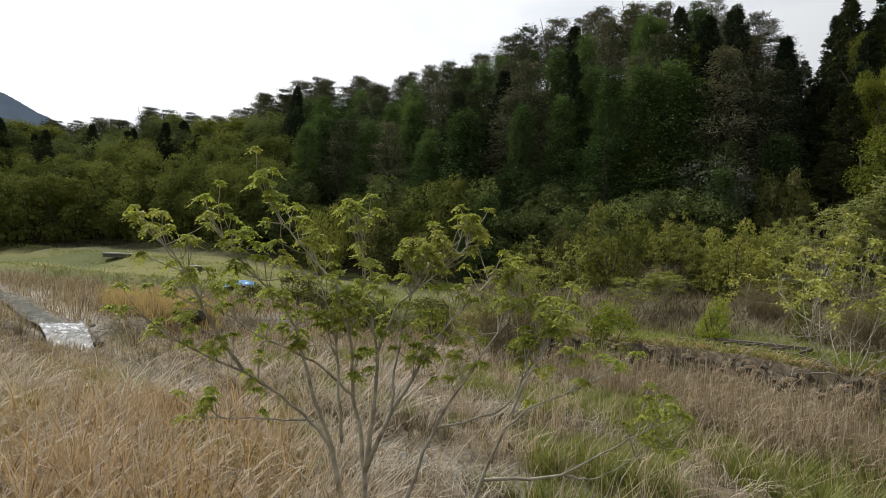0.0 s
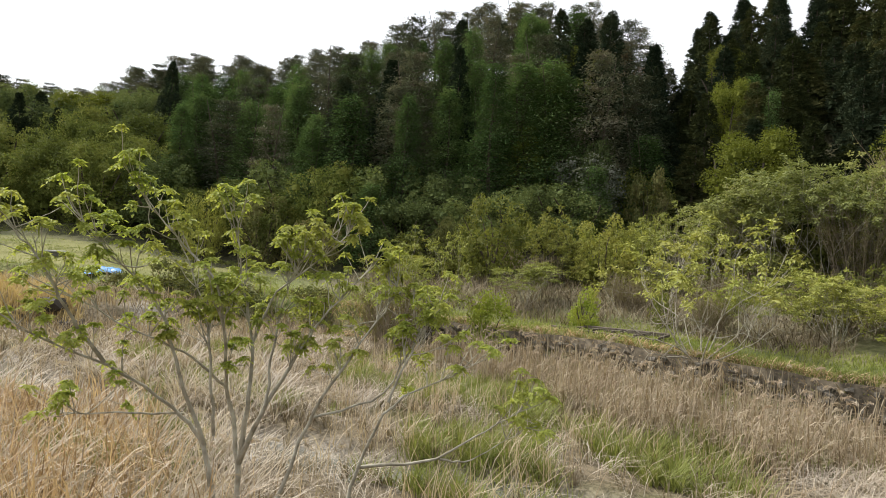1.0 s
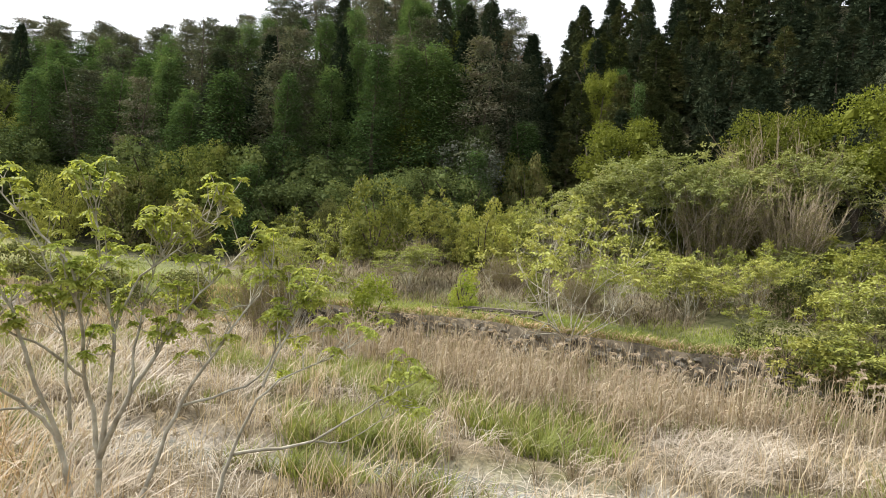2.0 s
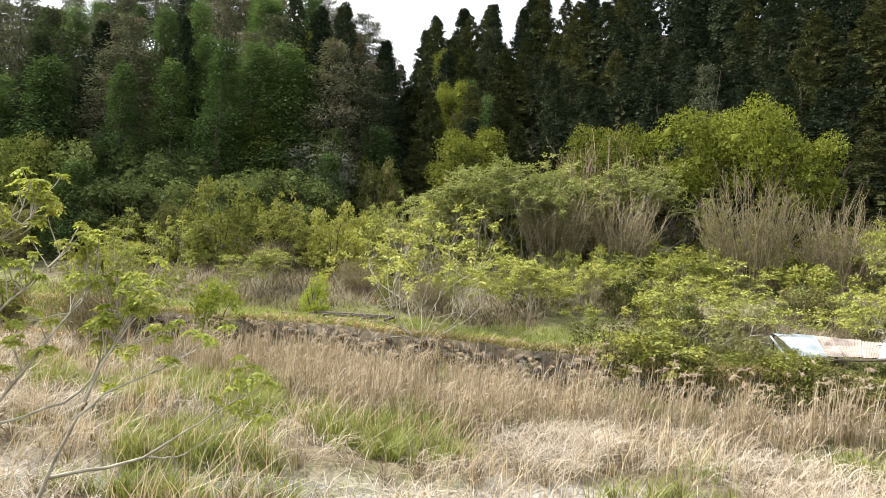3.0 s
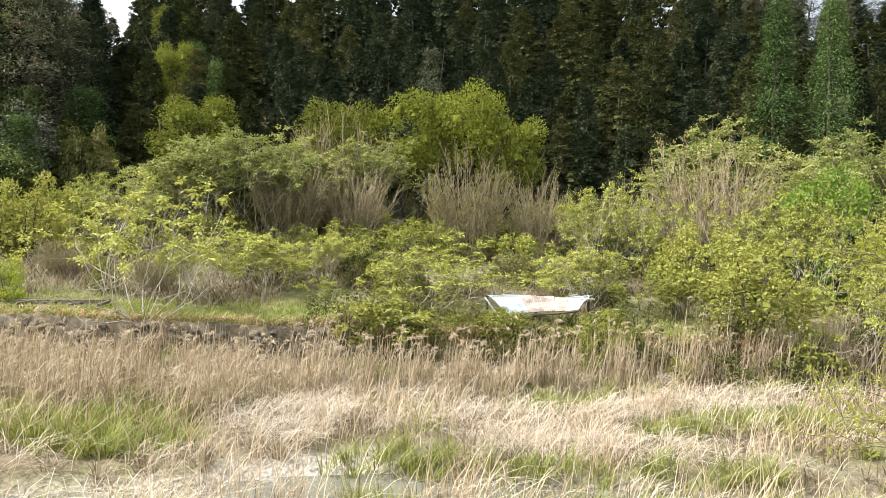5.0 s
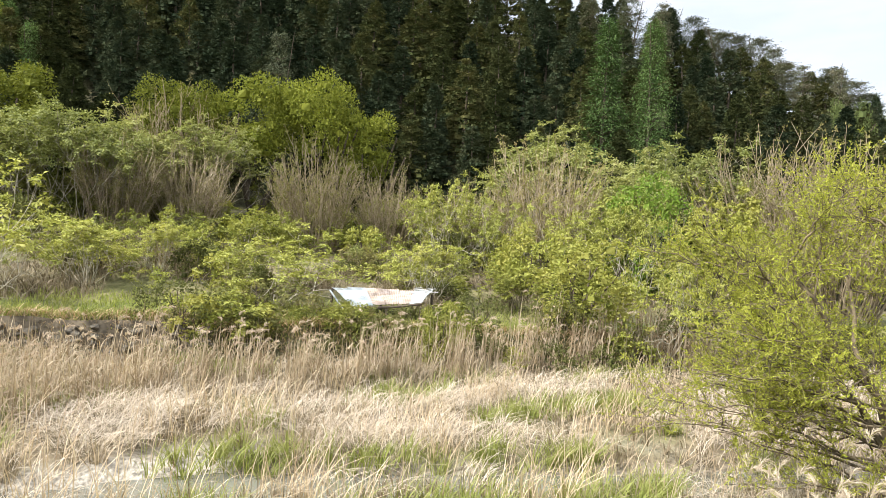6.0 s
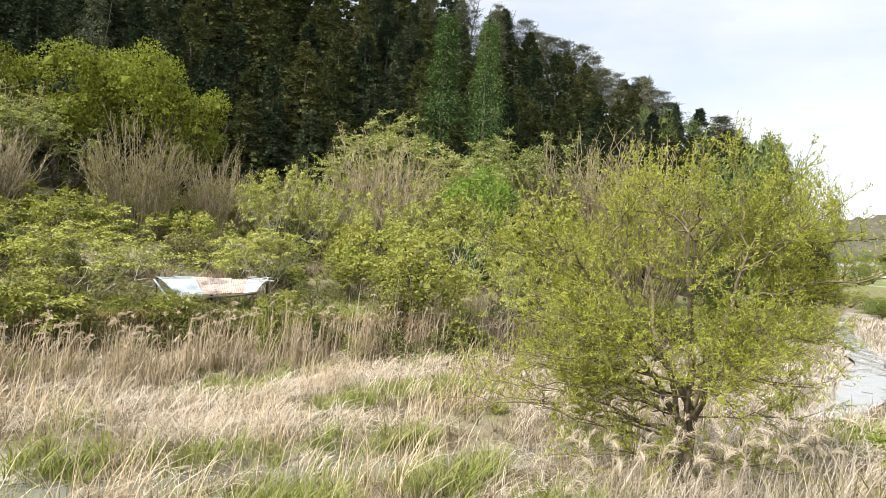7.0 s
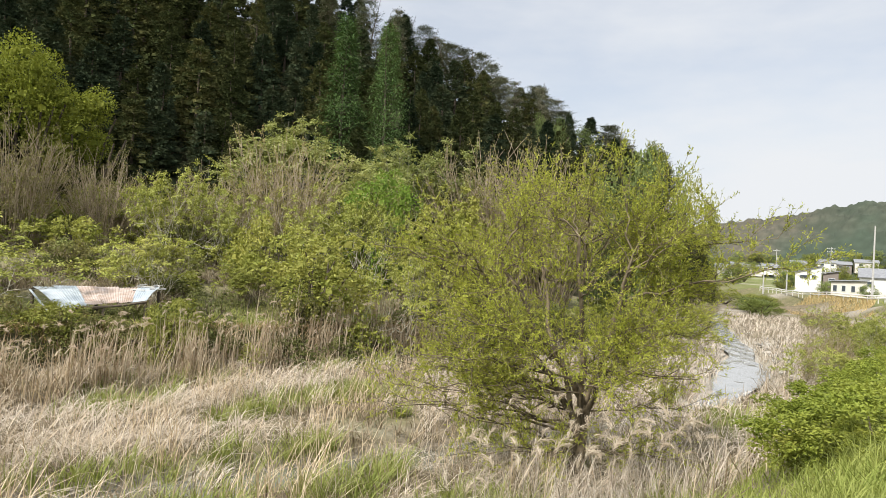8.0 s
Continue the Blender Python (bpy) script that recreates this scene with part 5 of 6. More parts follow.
def terrace_grass():
    p = spots_where(26000, lambda x, y, s, d, w: (s > -0.1) & (s < 5) & (rng.random(len(x)) < 1.2 - s / 5) & (lumps(x, y, 1.4, 6) > rng.uniform(-1.1, 0.3, len(x))), az=(-6, 80), dist=(17, 40))
    n = len(p)
    stuff("path_grass", [blades(p, rng.uniform(0.1, 0.32, n), rng.uniform(0.2, 1.0, n), 0.028)], M_PATH, "short green grass along the terrace path", "grass")
    q = spots_where(20000, lambda x, y, s, d, w: (s > 3.0) & (s < 22) & (np.hypot(x - 12, y - 24.3) > 2.6) & ((lumps(x, y, 3.0, 31) > 0.0) | ((np.arctan2(x, y) < 0.62) & (np.arctan2(x, y) > 0.12) & (s < 15))), az=(2, 95), dist=(20, 46))
    stuff("terrace_straw", [blades(q, rng.uniform(0.3, 0.9, len(q)), rng.uniform(0.2, 1.3, len(q)), 0.035)], M_STRAW, "dry grass in clearings of the terrace", "dry grass")
    w_ = spots_where(14000, lambda x, y, s, d, w: (np.abs(s) < 0.7), az=(-2, 90), dist=(13, 36))
    stuff("wall_weeds", [blades(w_ - [0, 0, 0.03], rng.uniform(0.2, 0.6, len(w_)), rng.uniform(0.5, 1.9, len(w_)), 0.024)], M_TAWNY, "withered weeds hanging over the stone wall", "dry grass")
    m = spots_where(12000, lambda x, y, s, d, w: (s > 0.3), az=(-42, 2), dist=(40, 92))
    stuff("meadow_grass", [blades(m, rng.uniform(0.06, 0.16, len(m)), rng.uniform(0.3, 1.2, len(m)), 0.05)], M_GRASS, "mown green meadow grass", "grass")
    b = spots_where(11000, lambda x, y, s, d, w: ((np.abs(s - 6.8) < 1.2) | (np.abs(s - 16) < 1.4) | (np.abs(s - 0.6) < 1.0)) & (lumps(x, y, 2.2, 8) > rng.uniform(-1, 0.6, len(x))), az=(-44, -4), dist=(40, 92))
    stuff("bank_weeds", [blades(b, rng.uniform(0.08, 0.32, len(b)), rng.uniform(0.4, 1.3, len(b)), 0.04)], M_GRASS, "rough weeds on the banks between the mown terraces", "grass")


def dyke_grass():
    p = spots_where(11000, lambda x, y, s, d, w: (d < 0.9 + 0.5 * lumps(x, y, 1.1, 2)) & (d > -2.5), az=(88, 135), dist=(2.5, 26))
    k = spots_where(9000, lambda x, y, s, d, w: (d < 3.0) & (d > 0.5), az=(95, 132), dist=(4, 26))
    p = np.concatenate([p, k])
    n = len(p)
    stuff("dyke_grass", [blades(p, np.where(np.arange(n) < 11000, 1, 0.6) * rng.uniform(0.15, 0.5, n), rng.uniform(0.2, 1.1, n), 0.005 + 0.0008 * np.hypot(p[:, 0], p[:, 1]))], M_PATH, "long fresh grass on the dyke", "grass")
    g = spots_where(9000, lambda x, y, s, d, w: (d > 0.4) & (d < 6) & (lumps(x, y, 7, 3) > -0.7), az=(119, 125.5), dist=(60, 118))
    stuff("ochre_grass", [blades(g, rng.uniform(0.3, 0.8, len(g)), rng.uniform(0.2, 0.9, len(g)), 0.05)], M_GOLD, "ochre dry grass on the bank below the village road", "dry grass")
    c = spots_where(14000, lambda x, y, s, d, w: (s < 0) & (d > 2.5) & (w > 0.9), az=(98, 128), dist=(14, 90))
    stuff("downstream_grass", [blades(c, rng.uniform(0.4, 1.0, len(c)), rng.uniform(0.2, 1.1, len(c)), 0.012 + 0.0007 * np.hypot(c[:, 0], c[:, 1]))], M_PALE, "pale dry grass along the lower stream", "dry grass")


def mixed_reeds():
    """Half fallen reeds scattered over the flat in loose stands."""
    p = spots_where(3200, lambda x, y, s, d, w: flat(x, y, s, d, w) & (lumps(x, y, 1.7, 41) > 0.25), az=(0, 105), dist=(10, 26))
    n = len(p)
    stuff("loose_reeds", [blades(p, rng.uniform(0.7, 1.5, n), np.abs(rng.normal(size=n)) * 0.5 + 0.1, 0.016)], M_REED, "loose half fallen dry reeds on the flat", "dry reeds")


mixed_reeds(), straw_field(), fallen(), green_tufts(), reeds(), silver_grass(), tawny(), terrace_grass(), dyke_grass()

# leafy bushes on the dyke's shoulder
DYKE_BUSH = [kind(round_tree("dyke_bush", 0.9, 1.7, 40, 9500, 0.048, M_DYKE, "low dense green bush on the dyke", 0.0, 0.26)),
             kind(round_tree("dyke_bush", 0.9, 1.9, 44, 9500, 0.048, M_DYKE, "low yellow green bush with small leaves on the dyke", 0.0, 0.24))]
for i in range(36):
    t = i / 35
    x, y = 6.3 + 16.5 * t ** 1.3, -5.1 - 13.6 * t ** 1.3
    put(DYKE_BUSH[i % 3 % 2], x + rng.normal() * 0.25 + 0.15, y + 0.05 + rng.normal() * 0.25, rng.uniform(0.45, 0.85), rng.uniform(0.8, 1.3), rng.uniform(0, 360))
for i in range(12):
    t = i / 11
    put(DYKE_BUSH[i % 2], 6.2 + 10 * t, -6.1 - 9 * t, rng.uniform(0.5, 0.75), rng.uniform(0.8, 1.1), rng.uniform(0, 360))


# ---- stones ----
def stone_mesh(name, mat, squash=0.75):
    bm = bmesh.new()
    for _ in range(13):
        v = unit(rng.normal(size=3))
        v = np.sign(v) * np.abs(v) ** 0.6
        bm.verts.new(v * 0.5 * [1.0, 0.8, squash] * rng.uniform(0.85, 1.1))
    hull = bmesh.ops.convex_hull(bm, input=bm.verts)
    bmesh.ops.delete(bm, geom=[g for g in hull["geom_interior"] if isinstance(g, bmesh.types.BMVert)], context="VERTS")
    me = bpy.data.meshes.new(name)
    bm.to_mesh(me)
    bm.free()
    me.materials.append(mat)
    return me


def stone_material(name, c1, c2, c3):
    m, nodes, links, b = material(name, 0.9)
    info = nodes.new("ShaderNodeObjectInfo")
    f = noise_fac(nodes, links, 5, 0.3, 0.7, 8)
    col = blend(nodes, links, f, c1, c2)
    links.new(blend(nodes, links, info.outputs["Random"], col, c3), b.inputs["Base Color"])
    bump(nodes, links, b, noise_fac(nodes, links, 14, 0.2, 0.8, 8), 0.7, 0.03)
    return m


M_RUBBLE = stone_material("rubble_stone", (0.07, 0.062, 0.052), (0.20, 0.18, 0.15), (0.13, 0.115, 0.09))
M_RIVER = stone_material("river_stone", (0.20, 0.19, 0.17), (0.42, 0.40, 0.36), (0.32, 0.29, 0.25))
M_CONCRETE = stone_material("old_concrete", (0.20, 0.19, 0.17), (0.36, 0.34, 0.31), (0.28, 0.26, 0.23))


def retaining_wall():
    """The rubble wall that holds the terrace: an earth core, and stones that stand proud of it."""
    line = np.array([(2.2, 30.9), (6, 26.5), (9.3, 24), (12.7, 20), (15, 17), (17.5, 14)])
    pts = along(line, 0.8)
    core = []
    for x, y, dx, dy in pts:
        nx, ny = dy, -dx
        core.append([(x + nx * 0.3, y + ny * 0.3, -0.2), (x + nx * 0.02, y + ny * 0.02, 0.7), (x - nx * 0.25, y - ny * 0.25, ground_z(x - nx * 0.9, y - ny * 0.9) - 0.05),
                     (x - nx * 0.8, y - ny * 0.8, ground_z(x - nx * 0.9, y - ny * 0.9) - 0.12)])
    V = np.array(core).reshape(-1, 3)
    i, j = np.meshgrid(np.arange(len(core) - 1), np.arange(3), indexing="ij")
    q = np.stack([i * 4 + j, i * 4 + j + 1, (i + 1) * 4 + j + 1, (i + 1) * 4 + j], -1).reshape(-1, 4)
    wall = tagged(new("retaining_wall", mesh_of("retaining_wall", V, q, mats=[bark_material("wall_earth", (0.05, 0.04, 0.028), (0.14, 0.115, 0.08), 4)], smooth=True)),
                  "low rubble stone wall holding the terrace, overgrown with dry weeds", "wall", kind="structure")
    shapes = [stone_mesh("stone", M_RUBBLE) for _ in range(6)]
    n = 0
    for c in range(5):
        for x, y, dx, dy in along(line, 0.42):
            if n >= 300 or rng.random() < 0.18:
                continue
            k = rng.normal() * 0.08
            top = ground_z(x - dy * 0.9, y + dx * 0.9)
            z = 0.25 + (top - 0.45) * (c + 0.5) / 5 + rng.normal() * 0.05
            out = 0.34 - 0.5 * (c + 0.5) / 5
            ob = new("stone", shapes[n % 6])
            ob.parent = wall
            ob.matrix_basis = pose(x + dx * k + dy * out, y + dy * k - dx * out, z, rng.normal() * 12, rng.normal() * 12, math.degrees(math.atan2(dy, dx)) + rng.normal() * 15)
            ob.scale = [rng.uniform(0.24, 0.42), rng.uniform(0.26, 0.36), rng.uniform(0.18, 0.30)]
            n += 1


RIVER_STONES = [stone_mesh("river_stone", M_RIVER, 0.6) for _ in range(5)]


def river_stone(x, y, size, i):
    ob = tagged(new("river_stone", RIVER_STONES[i % 5]), "grey rounded stone in the stream", "stone", "stones in the stream")
    ob.matrix_basis = pose(x, y, ground_z(x, y) + size * 0.22, rng.normal() * 8, rng.normal() * 8, rng.uniform(0, 360))
    ob.scale = (size * 1.25, size, size * 0.8)


for i in range(210):
    line = STREAM[14:18] if i < 165 else STREAM[2:6]
    k = rng.integers(0, len(line) - 1)
    a, b = line[k], line[k + 1]
    p = a + (b - a) * rng.random()
    nrm = unit(np.array([-(b - a)[1], (b - a)[0]]))
    bar = i < 110
    if bar:
        p = np.array([(38.0, -22.0), (43.5, -24.6), (50.0, -27.4)])[i % 3] + rng.normal(size=2) * [1.4, 1.0] * (1 + 0.4 * (i % 3))
    off = 0.0 if bar else rng.choice([-1, 1]) * rng.uniform(1.0, 2.4) * (1.0 if i < 165 else 0.55)
    river_stone(p[0] + nrm[0] * off, p[1] + nrm[1] * off, rng.uniform(0.15, 0.55) if i < 165 else rng.uniform(0.15, 0.4), i)


def box(bm, size, m=None, bevel=0.0):
    r = bmesh.ops.create_cube(bm, size=1.0, matrix=(m or Matrix()) @ Matrix.Diagonal((*size, 1)))
    if bevel:
        bmesh.ops.bevel(bm, geom=[e for e in bm.edges if e.verts[0] in r["verts"]], offset=bevel, segments=1, affect="EDGES")
    return bm


def plain(name, colour, rough=0.7, metal=0.0, second=None, scale=8.0):
    m, nodes, links, b = material(name, rough, metal)
    f = noise_fac(nodes, links, scale, 0.3, 0.7, 8)
    links.new(blend(nodes, links, f, colour, second or tuple(c * 0.72 for c in colour)), b.inputs["Base Color"])
    return m


M_WET_SHADE = stone_material("wet_shade_stone", (0.035, 0.03, 0.025), (0.11, 0.095, 0.075), (0.07, 0.06, 0.05))


def weir():
    """The sill over which the upper stream falls, and stones for the bank hollow."""
    sill = tagged(new("weir"), "low concrete weir where the stream drops", "weir")
    part("sill", box(bmesh.new(), (2.7, 0.35, 0.8), None, 0.06), M_WET_SHADE, sill)
    part("apron", box(bmesh.new(), (2.5, 0.9, 0.22), Matrix.Translation((0, -0.6, -0.45)), 0.04), M_WET_SHADE, sill)
    sill.matrix_basis = pose(-14.75, 26.0, 0.12, 0, 0, 48)
    # dark stones stand in for the shaded hollow under the bank
    for k, (x, y, w, h) in enumerate([(-11.6, 29.9, 1.9, 1.0), (-10.3, 29.4, 1.5, 0.8), (-9.3, 28.6, 1.2, 0.6)]):
        rock = tagged(new("boulder", stone_mesh("boulder", M_WET_SHADE)), "dark stone standing in for the shaded hollow in the stream bank", "boulder", "boulders in the bank")
        rock.matrix_basis = pose(x, y, ground_z(x, y) + h * 0.15, 5, -6, 40 * k)
        rock.scale = (w, w * 0.8, h)


retaining_wall()
weir()


# ---- things on the terrace and the meadow ----
def tin_roof():
    """Corrugated sheets sagging on a low frame, with a heap of slats at one end."""
    BL, FL, FR, BR = (np.array(v) for v in ((24.03, 13.41, 2.42), (21.95, 11.28, 1.98), (23.2, 9.0, 2.2), (24.96, 9.28, 2.58)))
    thing = tagged(new("tin_shelter"), "low collapsed shelter roofed with pale corrugated sheets", "shelter")
    white = plain("pale_sheet", (0.40, 0.44, 0.47), 0.5, 0.0, (0.25, 0.29, 0.33), 2.5)
    rust = plain("rusty_sheet", (0.42, 0.36, 0.33), 0.6, 0.0, (0.26, 0.19, 0.15), 3.5)
    dark = plain("old_timber", (0.10, 0.08, 0.06), 0.9)
    n = 6
    for k in range(n):
        rows, u0, u1 = 9, k / n - 0.008, (k + 1) / n + 0.008
        U, Vv = np.meshgrid(np.linspace(u0, u1, 33), np.linspace(0, 1, rows), indexing="ij")
        P = (BL[None, None] * ((1 - U) * (1 - Vv))[..., None] + FL * ((1 - U) * Vv)[..., None] + BR * (U * (1 - Vv))[..., None] + FR * (U * Vv)[..., None])
        P[..., 2] += 0.009 * np.sin((U - u0) * n * 2 * np.pi * 7) - 0.07 * np.sin(np.pi * U) * (0.6 + 0.4 * Vv) + 0.012 * (k % 2) + 0.04 * np.sin(Vv * 5 + k)
        P[..., :2] += (FL - BL)[:2] * 0.02 * rng.normal()
        top = P.reshape(-1, 3)
        i, j = np.meshgrid(np.arange(32), np.arange(rows - 1), indexing="ij")
        q = np.stack([i * rows + j, (i + 1) * rows + j, (i + 1) * rows + j + 1, i * rows + j + 1], -1).reshape(-1, 4)
        me = mesh_of("sheet", np.concatenate([top, top - [0, 0, 0.008]]), np.concatenate([q, q[:, ::-1] + len(top)]), mats=[white if k in (0, 1, 5) else rust])
        part_of("sheet", me, thing, "whitish corrugated sheet" if k in (0, 1, 5) else "rust streaked corrugated sheet")
    for p in (BL, FL, FR, BR, (FL + FR) / 2, (BL + BR) / 2):
        g = ground_z(p[0], p[1])
        drop = 0.2 if p is not BL else 0.05
        bm = bmesh.new()
        box(bm, (0.09, 0.09, p[2] - drop - g + 0.2), Matrix.Translation((p[0], p[1], (p[2] - drop + g - 0.2) / 2)), 0.01)
        part("post", bm, dark, thing)
    for a, b in ((FL, FR), (BL, BR)):
        pts = [a + (b - a) * t - [0, 0, 0.07 + 0.07 * math.sin(math.pi * t)] for t in np.linspace(0, 1, 7)]
        part_of("beam", mesh_of("beam", *tube(pts, [0.05] * 7, 6), mats=[dark]), thing)
    for k in range(9):
        a = BR + (BL - BR) * rng.uniform(0.0, 0.2) + (FR - BR) * rng.uniform(0.0, 0.4) + [0, 0, 0.02 + 0.006 * k]
        w = unit(np.array([rng.normal(), rng.normal(), 0.0])) * rng.uniform(0.4, 0.8)
        part_of("slat", mesh_of("slat", *tube([a, a + w], [0.025, 0.025], 4), mats=[plain("grey_slat", (0.5, 0.49, 0.47), 0.8)]), thing, "loose grey slat")
    a, b = FL + [-0.1, 0.1, -0.42], BL + [-0.5, -0.2, -0.08]
    part_of("batten", mesh_of("batten", *tube([a, b], [0.035, 0.035], 5), mats=[white]), thing, "pale batten leaning along the edge")


tin_roof()


def timber_bed():
    """A frame of old timbers with cross pieces, lying by the path."""
    old = plain("weathered_timber", (0.075, 0.058, 0.043), 0.95, 0.0, (0.19, 0.16, 0.13), 6)
    thing = tagged(new("timber_frame"), "old dark timber frame with cross pieces on the grass", "timber frame")
    A, B, C, D = (np.array(v) for v in ((10.3, 25.5), (12.7, 22.75), (13.4, 23.5), (11.0, 26.2)))

    def bar(p, q, h, r, name):
        a, b = (np.array([v[0], v[1], ground_z(v[0], v[1]) + h]) for v in (p, q))
        d, ln = b - a, np.linalg.norm(b - a)
        m = Matrix.Translation((a + b) / 2) @ Vector(d).to_track_quat("X", "Z").to_matrix().to_4x4()
        part(name, box(bmesh.new(), (ln, r, r * 0.9), m, 0.015), old, thing)

    bar(A, B, 0.06, 0.16, "rail")
    bar(D, C, 0.16, 0.18, "rail")
    for t in (0.0, 0.22, 0.45, 0.7, 0.97):
        bar(A + (B - A) * t, D + (C - D) * (t + 0.03), 0.17, 0.10, "cross_piece")
    bar(A + [-0.9, 0.6], A + [-0.2, 0.2], 0.12, 0.14, "cross_piece")


timber_bed()


def tarp_heap():
    n, m = 26, 18
    U, V = np.meshgrid(np.linspace(-1, 1, n), np.linspace(-1, 1, m), indexing="ij")
    r = np.clip(1 - (U ** 2 + V ** 2) * 0.8, 0, 1)
    Z = 0.45 * r ** 0.6 + 0.07 * lumps(U, V, 0.35, 2) * (r > 0) + 0.05 * lumps(U, V, 0.16, 6)
    P = np.stack([U * 1.15 + 0.1 * lumps(U, V, 0.6), V * 0.8, np.maximum(Z, 0.02)], -1).reshape(-1, 3)
    i, j = np.meshgrid(np.arange(n - 1), np.arange(m - 1), indexing="ij")
    q = np.stack([i * m + j, (i + 1) * m + j, (i + 1) * m + j + 1, i * m + j + 1], -1).reshape(-1, 4)
    ob = tagged(new("tarpaulin", mesh_of("tarpaulin", P, q, mats=[plain("blue_sheet", (0.06, 0.24, 0.58), 0.35, 0.0, (0.30, 0.50, 0.75), 3)])),
                "crumpled blue plastic tarpaulin heaped on the meadow", "tarpaulin")
    ob.matrix_basis = pose(-13.7, 43.9, ground_z(-13.7, 43.9) - 0.03, 0, 0, 15)


tarp_heap()


def meadow_slab(x, y, size, turn, name, label, colour):
    ob = tagged(new(name), label, "slab")
    part("top", box(bmesh.new(), size, Matrix.Translation((0, 0, 0.24)), 0.03), plain(name + "_top", colour, 0.7), ob)
    part("base", box(bmesh.new(), (size[0] * 0.94, size[1] * 0.8, 0.3), Matrix.Translation((0, 0, 0.02)), 0.02), plain(name + "_base", (0.16, 0.15, 0.13), 0.9), ob)
    ob.matrix_basis = pose(x, y, ground_z(x, y), 0, 0, turn)


meadow_slab(-29.2, 58.2, (2.3, 1.0, 0.14), 8, "meadow_slab", "pale concrete slab on a low base in the meadow", (0.6, 0.58, 0.53))
meadow_slab(-19.9, 52.9, (1.5, 0.8, 0.12), 5, "meadow_slab", "small grey slab in the meadow grass", (0.42, 0.41, 0.39))


# ---- the village downstream ----
EAST = [3.2, 3.6, 4.6, 6.0, 6.6, 7.0, 6.5, 6, 5, 4]      # the far hill's skyline, degrees
M_WHITE = plain("white_wall", (0.62, 0.61, 0.58), 0.8, 0.0, (0.54, 0.52, 0.49), 0.8)
M_CREAM = plain("cream_wall", (0.56, 0.53, 0.47), 0.8, 0.0, (0.48, 0.44, 0.39), 0.8)
M_BROWN = plain("brown_wall", (0.20, 0.17, 0.15), 0.8)
M_TILE = plain("dark_roof_tiles", (0.13, 0.135, 0.145), 0.5, 0.0, (0.22, 0.225, 0.235), 3)
M_PANE = plain("window_pane", (0.06, 0.07, 0.08), 0.12)
M_POLE = plain("pole_concrete", (0.42, 0.41, 0.39), 0.8)
M_METAL = plain("grey_metal", (0.55, 0.56, 0.57), 0.5, 0.3)


def house(x, y, turn, w, d, h, roof, rise, wall_mat, windows, label, over=0.35, base=None):
    """roof: 'shed' (one slope) or 'gable'; windows: x, z, width, height on the front."""
    z = (ground_z(x, y) if base is None else base) - 0.1
    thing = tagged(new("house"), label, "house")
    bm = bmesh.new()
    if roof == "shed":
        lo, hi = h, h + rise
        prof = [(-w / 2, 0), (w / 2, 0), (w / 2, hi), (-w / 2, lo)]
    else:
        prof = [(-w / 2, 0), (w / 2, 0), (w / 2, h), (-w / 2, h)]
    front = [bm.verts.new((px, -d / 2, pz)) for px, pz in prof]
    back = [bm.verts.new((px, d / 2, pz)) for px, pz in prof]
    bm.faces.new(front)
    bm.faces.new(back[::-1])
    for a in range(4):
        b = (a + 1) % 4
        bm.faces.new((front[b], front[a], back[a], back[b]))
    wall = part("wall", bm, wall_mat, thing)
    if roof == "shed":
        ln = math.hypot(w + 2 * over, rise * (w + 2 * over) / w)
        m = Matrix.Translation((0, 0, h + rise / 2 + 0.14)) @ pose(0, 0, 0, 0, -math.degrees(math.atan2(rise, w)), 0)
        part("roof", box(bmesh.new(), (ln, d + 2 * over, 0.16), m, 0.02), M_TILE, thing)
    else:
        for sgn in (-1, 1):
            ln = math.hypot(d / 2 + over, rise * (d / 2 + over) / (d / 2))
            ang = math.degrees(math.atan2(rise, d / 2))
            m = Matrix.Translation((0, sgn * (d / 4 + over / 2), h + rise / 2 - rise * over / d + 0.08)) @ pose(0, 0, 0, -sgn * ang, 0, 0)
            part("roof", box(bmesh.new(), (w + 2 * over, ln, 0.18), m, 0.02), M_TILE, thing)
        for sgn in (-1, 1):
            bm = bmesh.new()
            a, b, c = (bm.verts.new(v) for v in ((sgn * w / 2, -d / 2, h), (sgn * w / 2, d / 2, h), (sgn * w / 2, 0, h + rise)))
            bm.faces.new((a, b, c))
            r = bmesh.ops.extrude_face_region(bm, geom=bm.faces[:])
            bmesh.ops.translate(bm, vec=(-sgn * 0.12, 0, 0), verts=[v for v in r["geom"] if isinstance(v, bmesh.types.BMVert)])
            part("gable", bm, wall_mat, thing)
    for wx, wz, ww, wh in windows:
        win = part("window", box(bmesh.new(), (ww + 0.14, 0.08, wh + 0.14), Matrix.Translation((wx, -d / 2 - 0.03, wz))), M_METAL, thing)
        part("pane", box(bmesh.new(), (ww, 0.04, wh), Matrix.Translation((wx, -d / 2 - 0.065, wz))), M_PANE, win)
    thing.matrix_basis = pose(x, y, z, 0, 0, turn)
    return thing


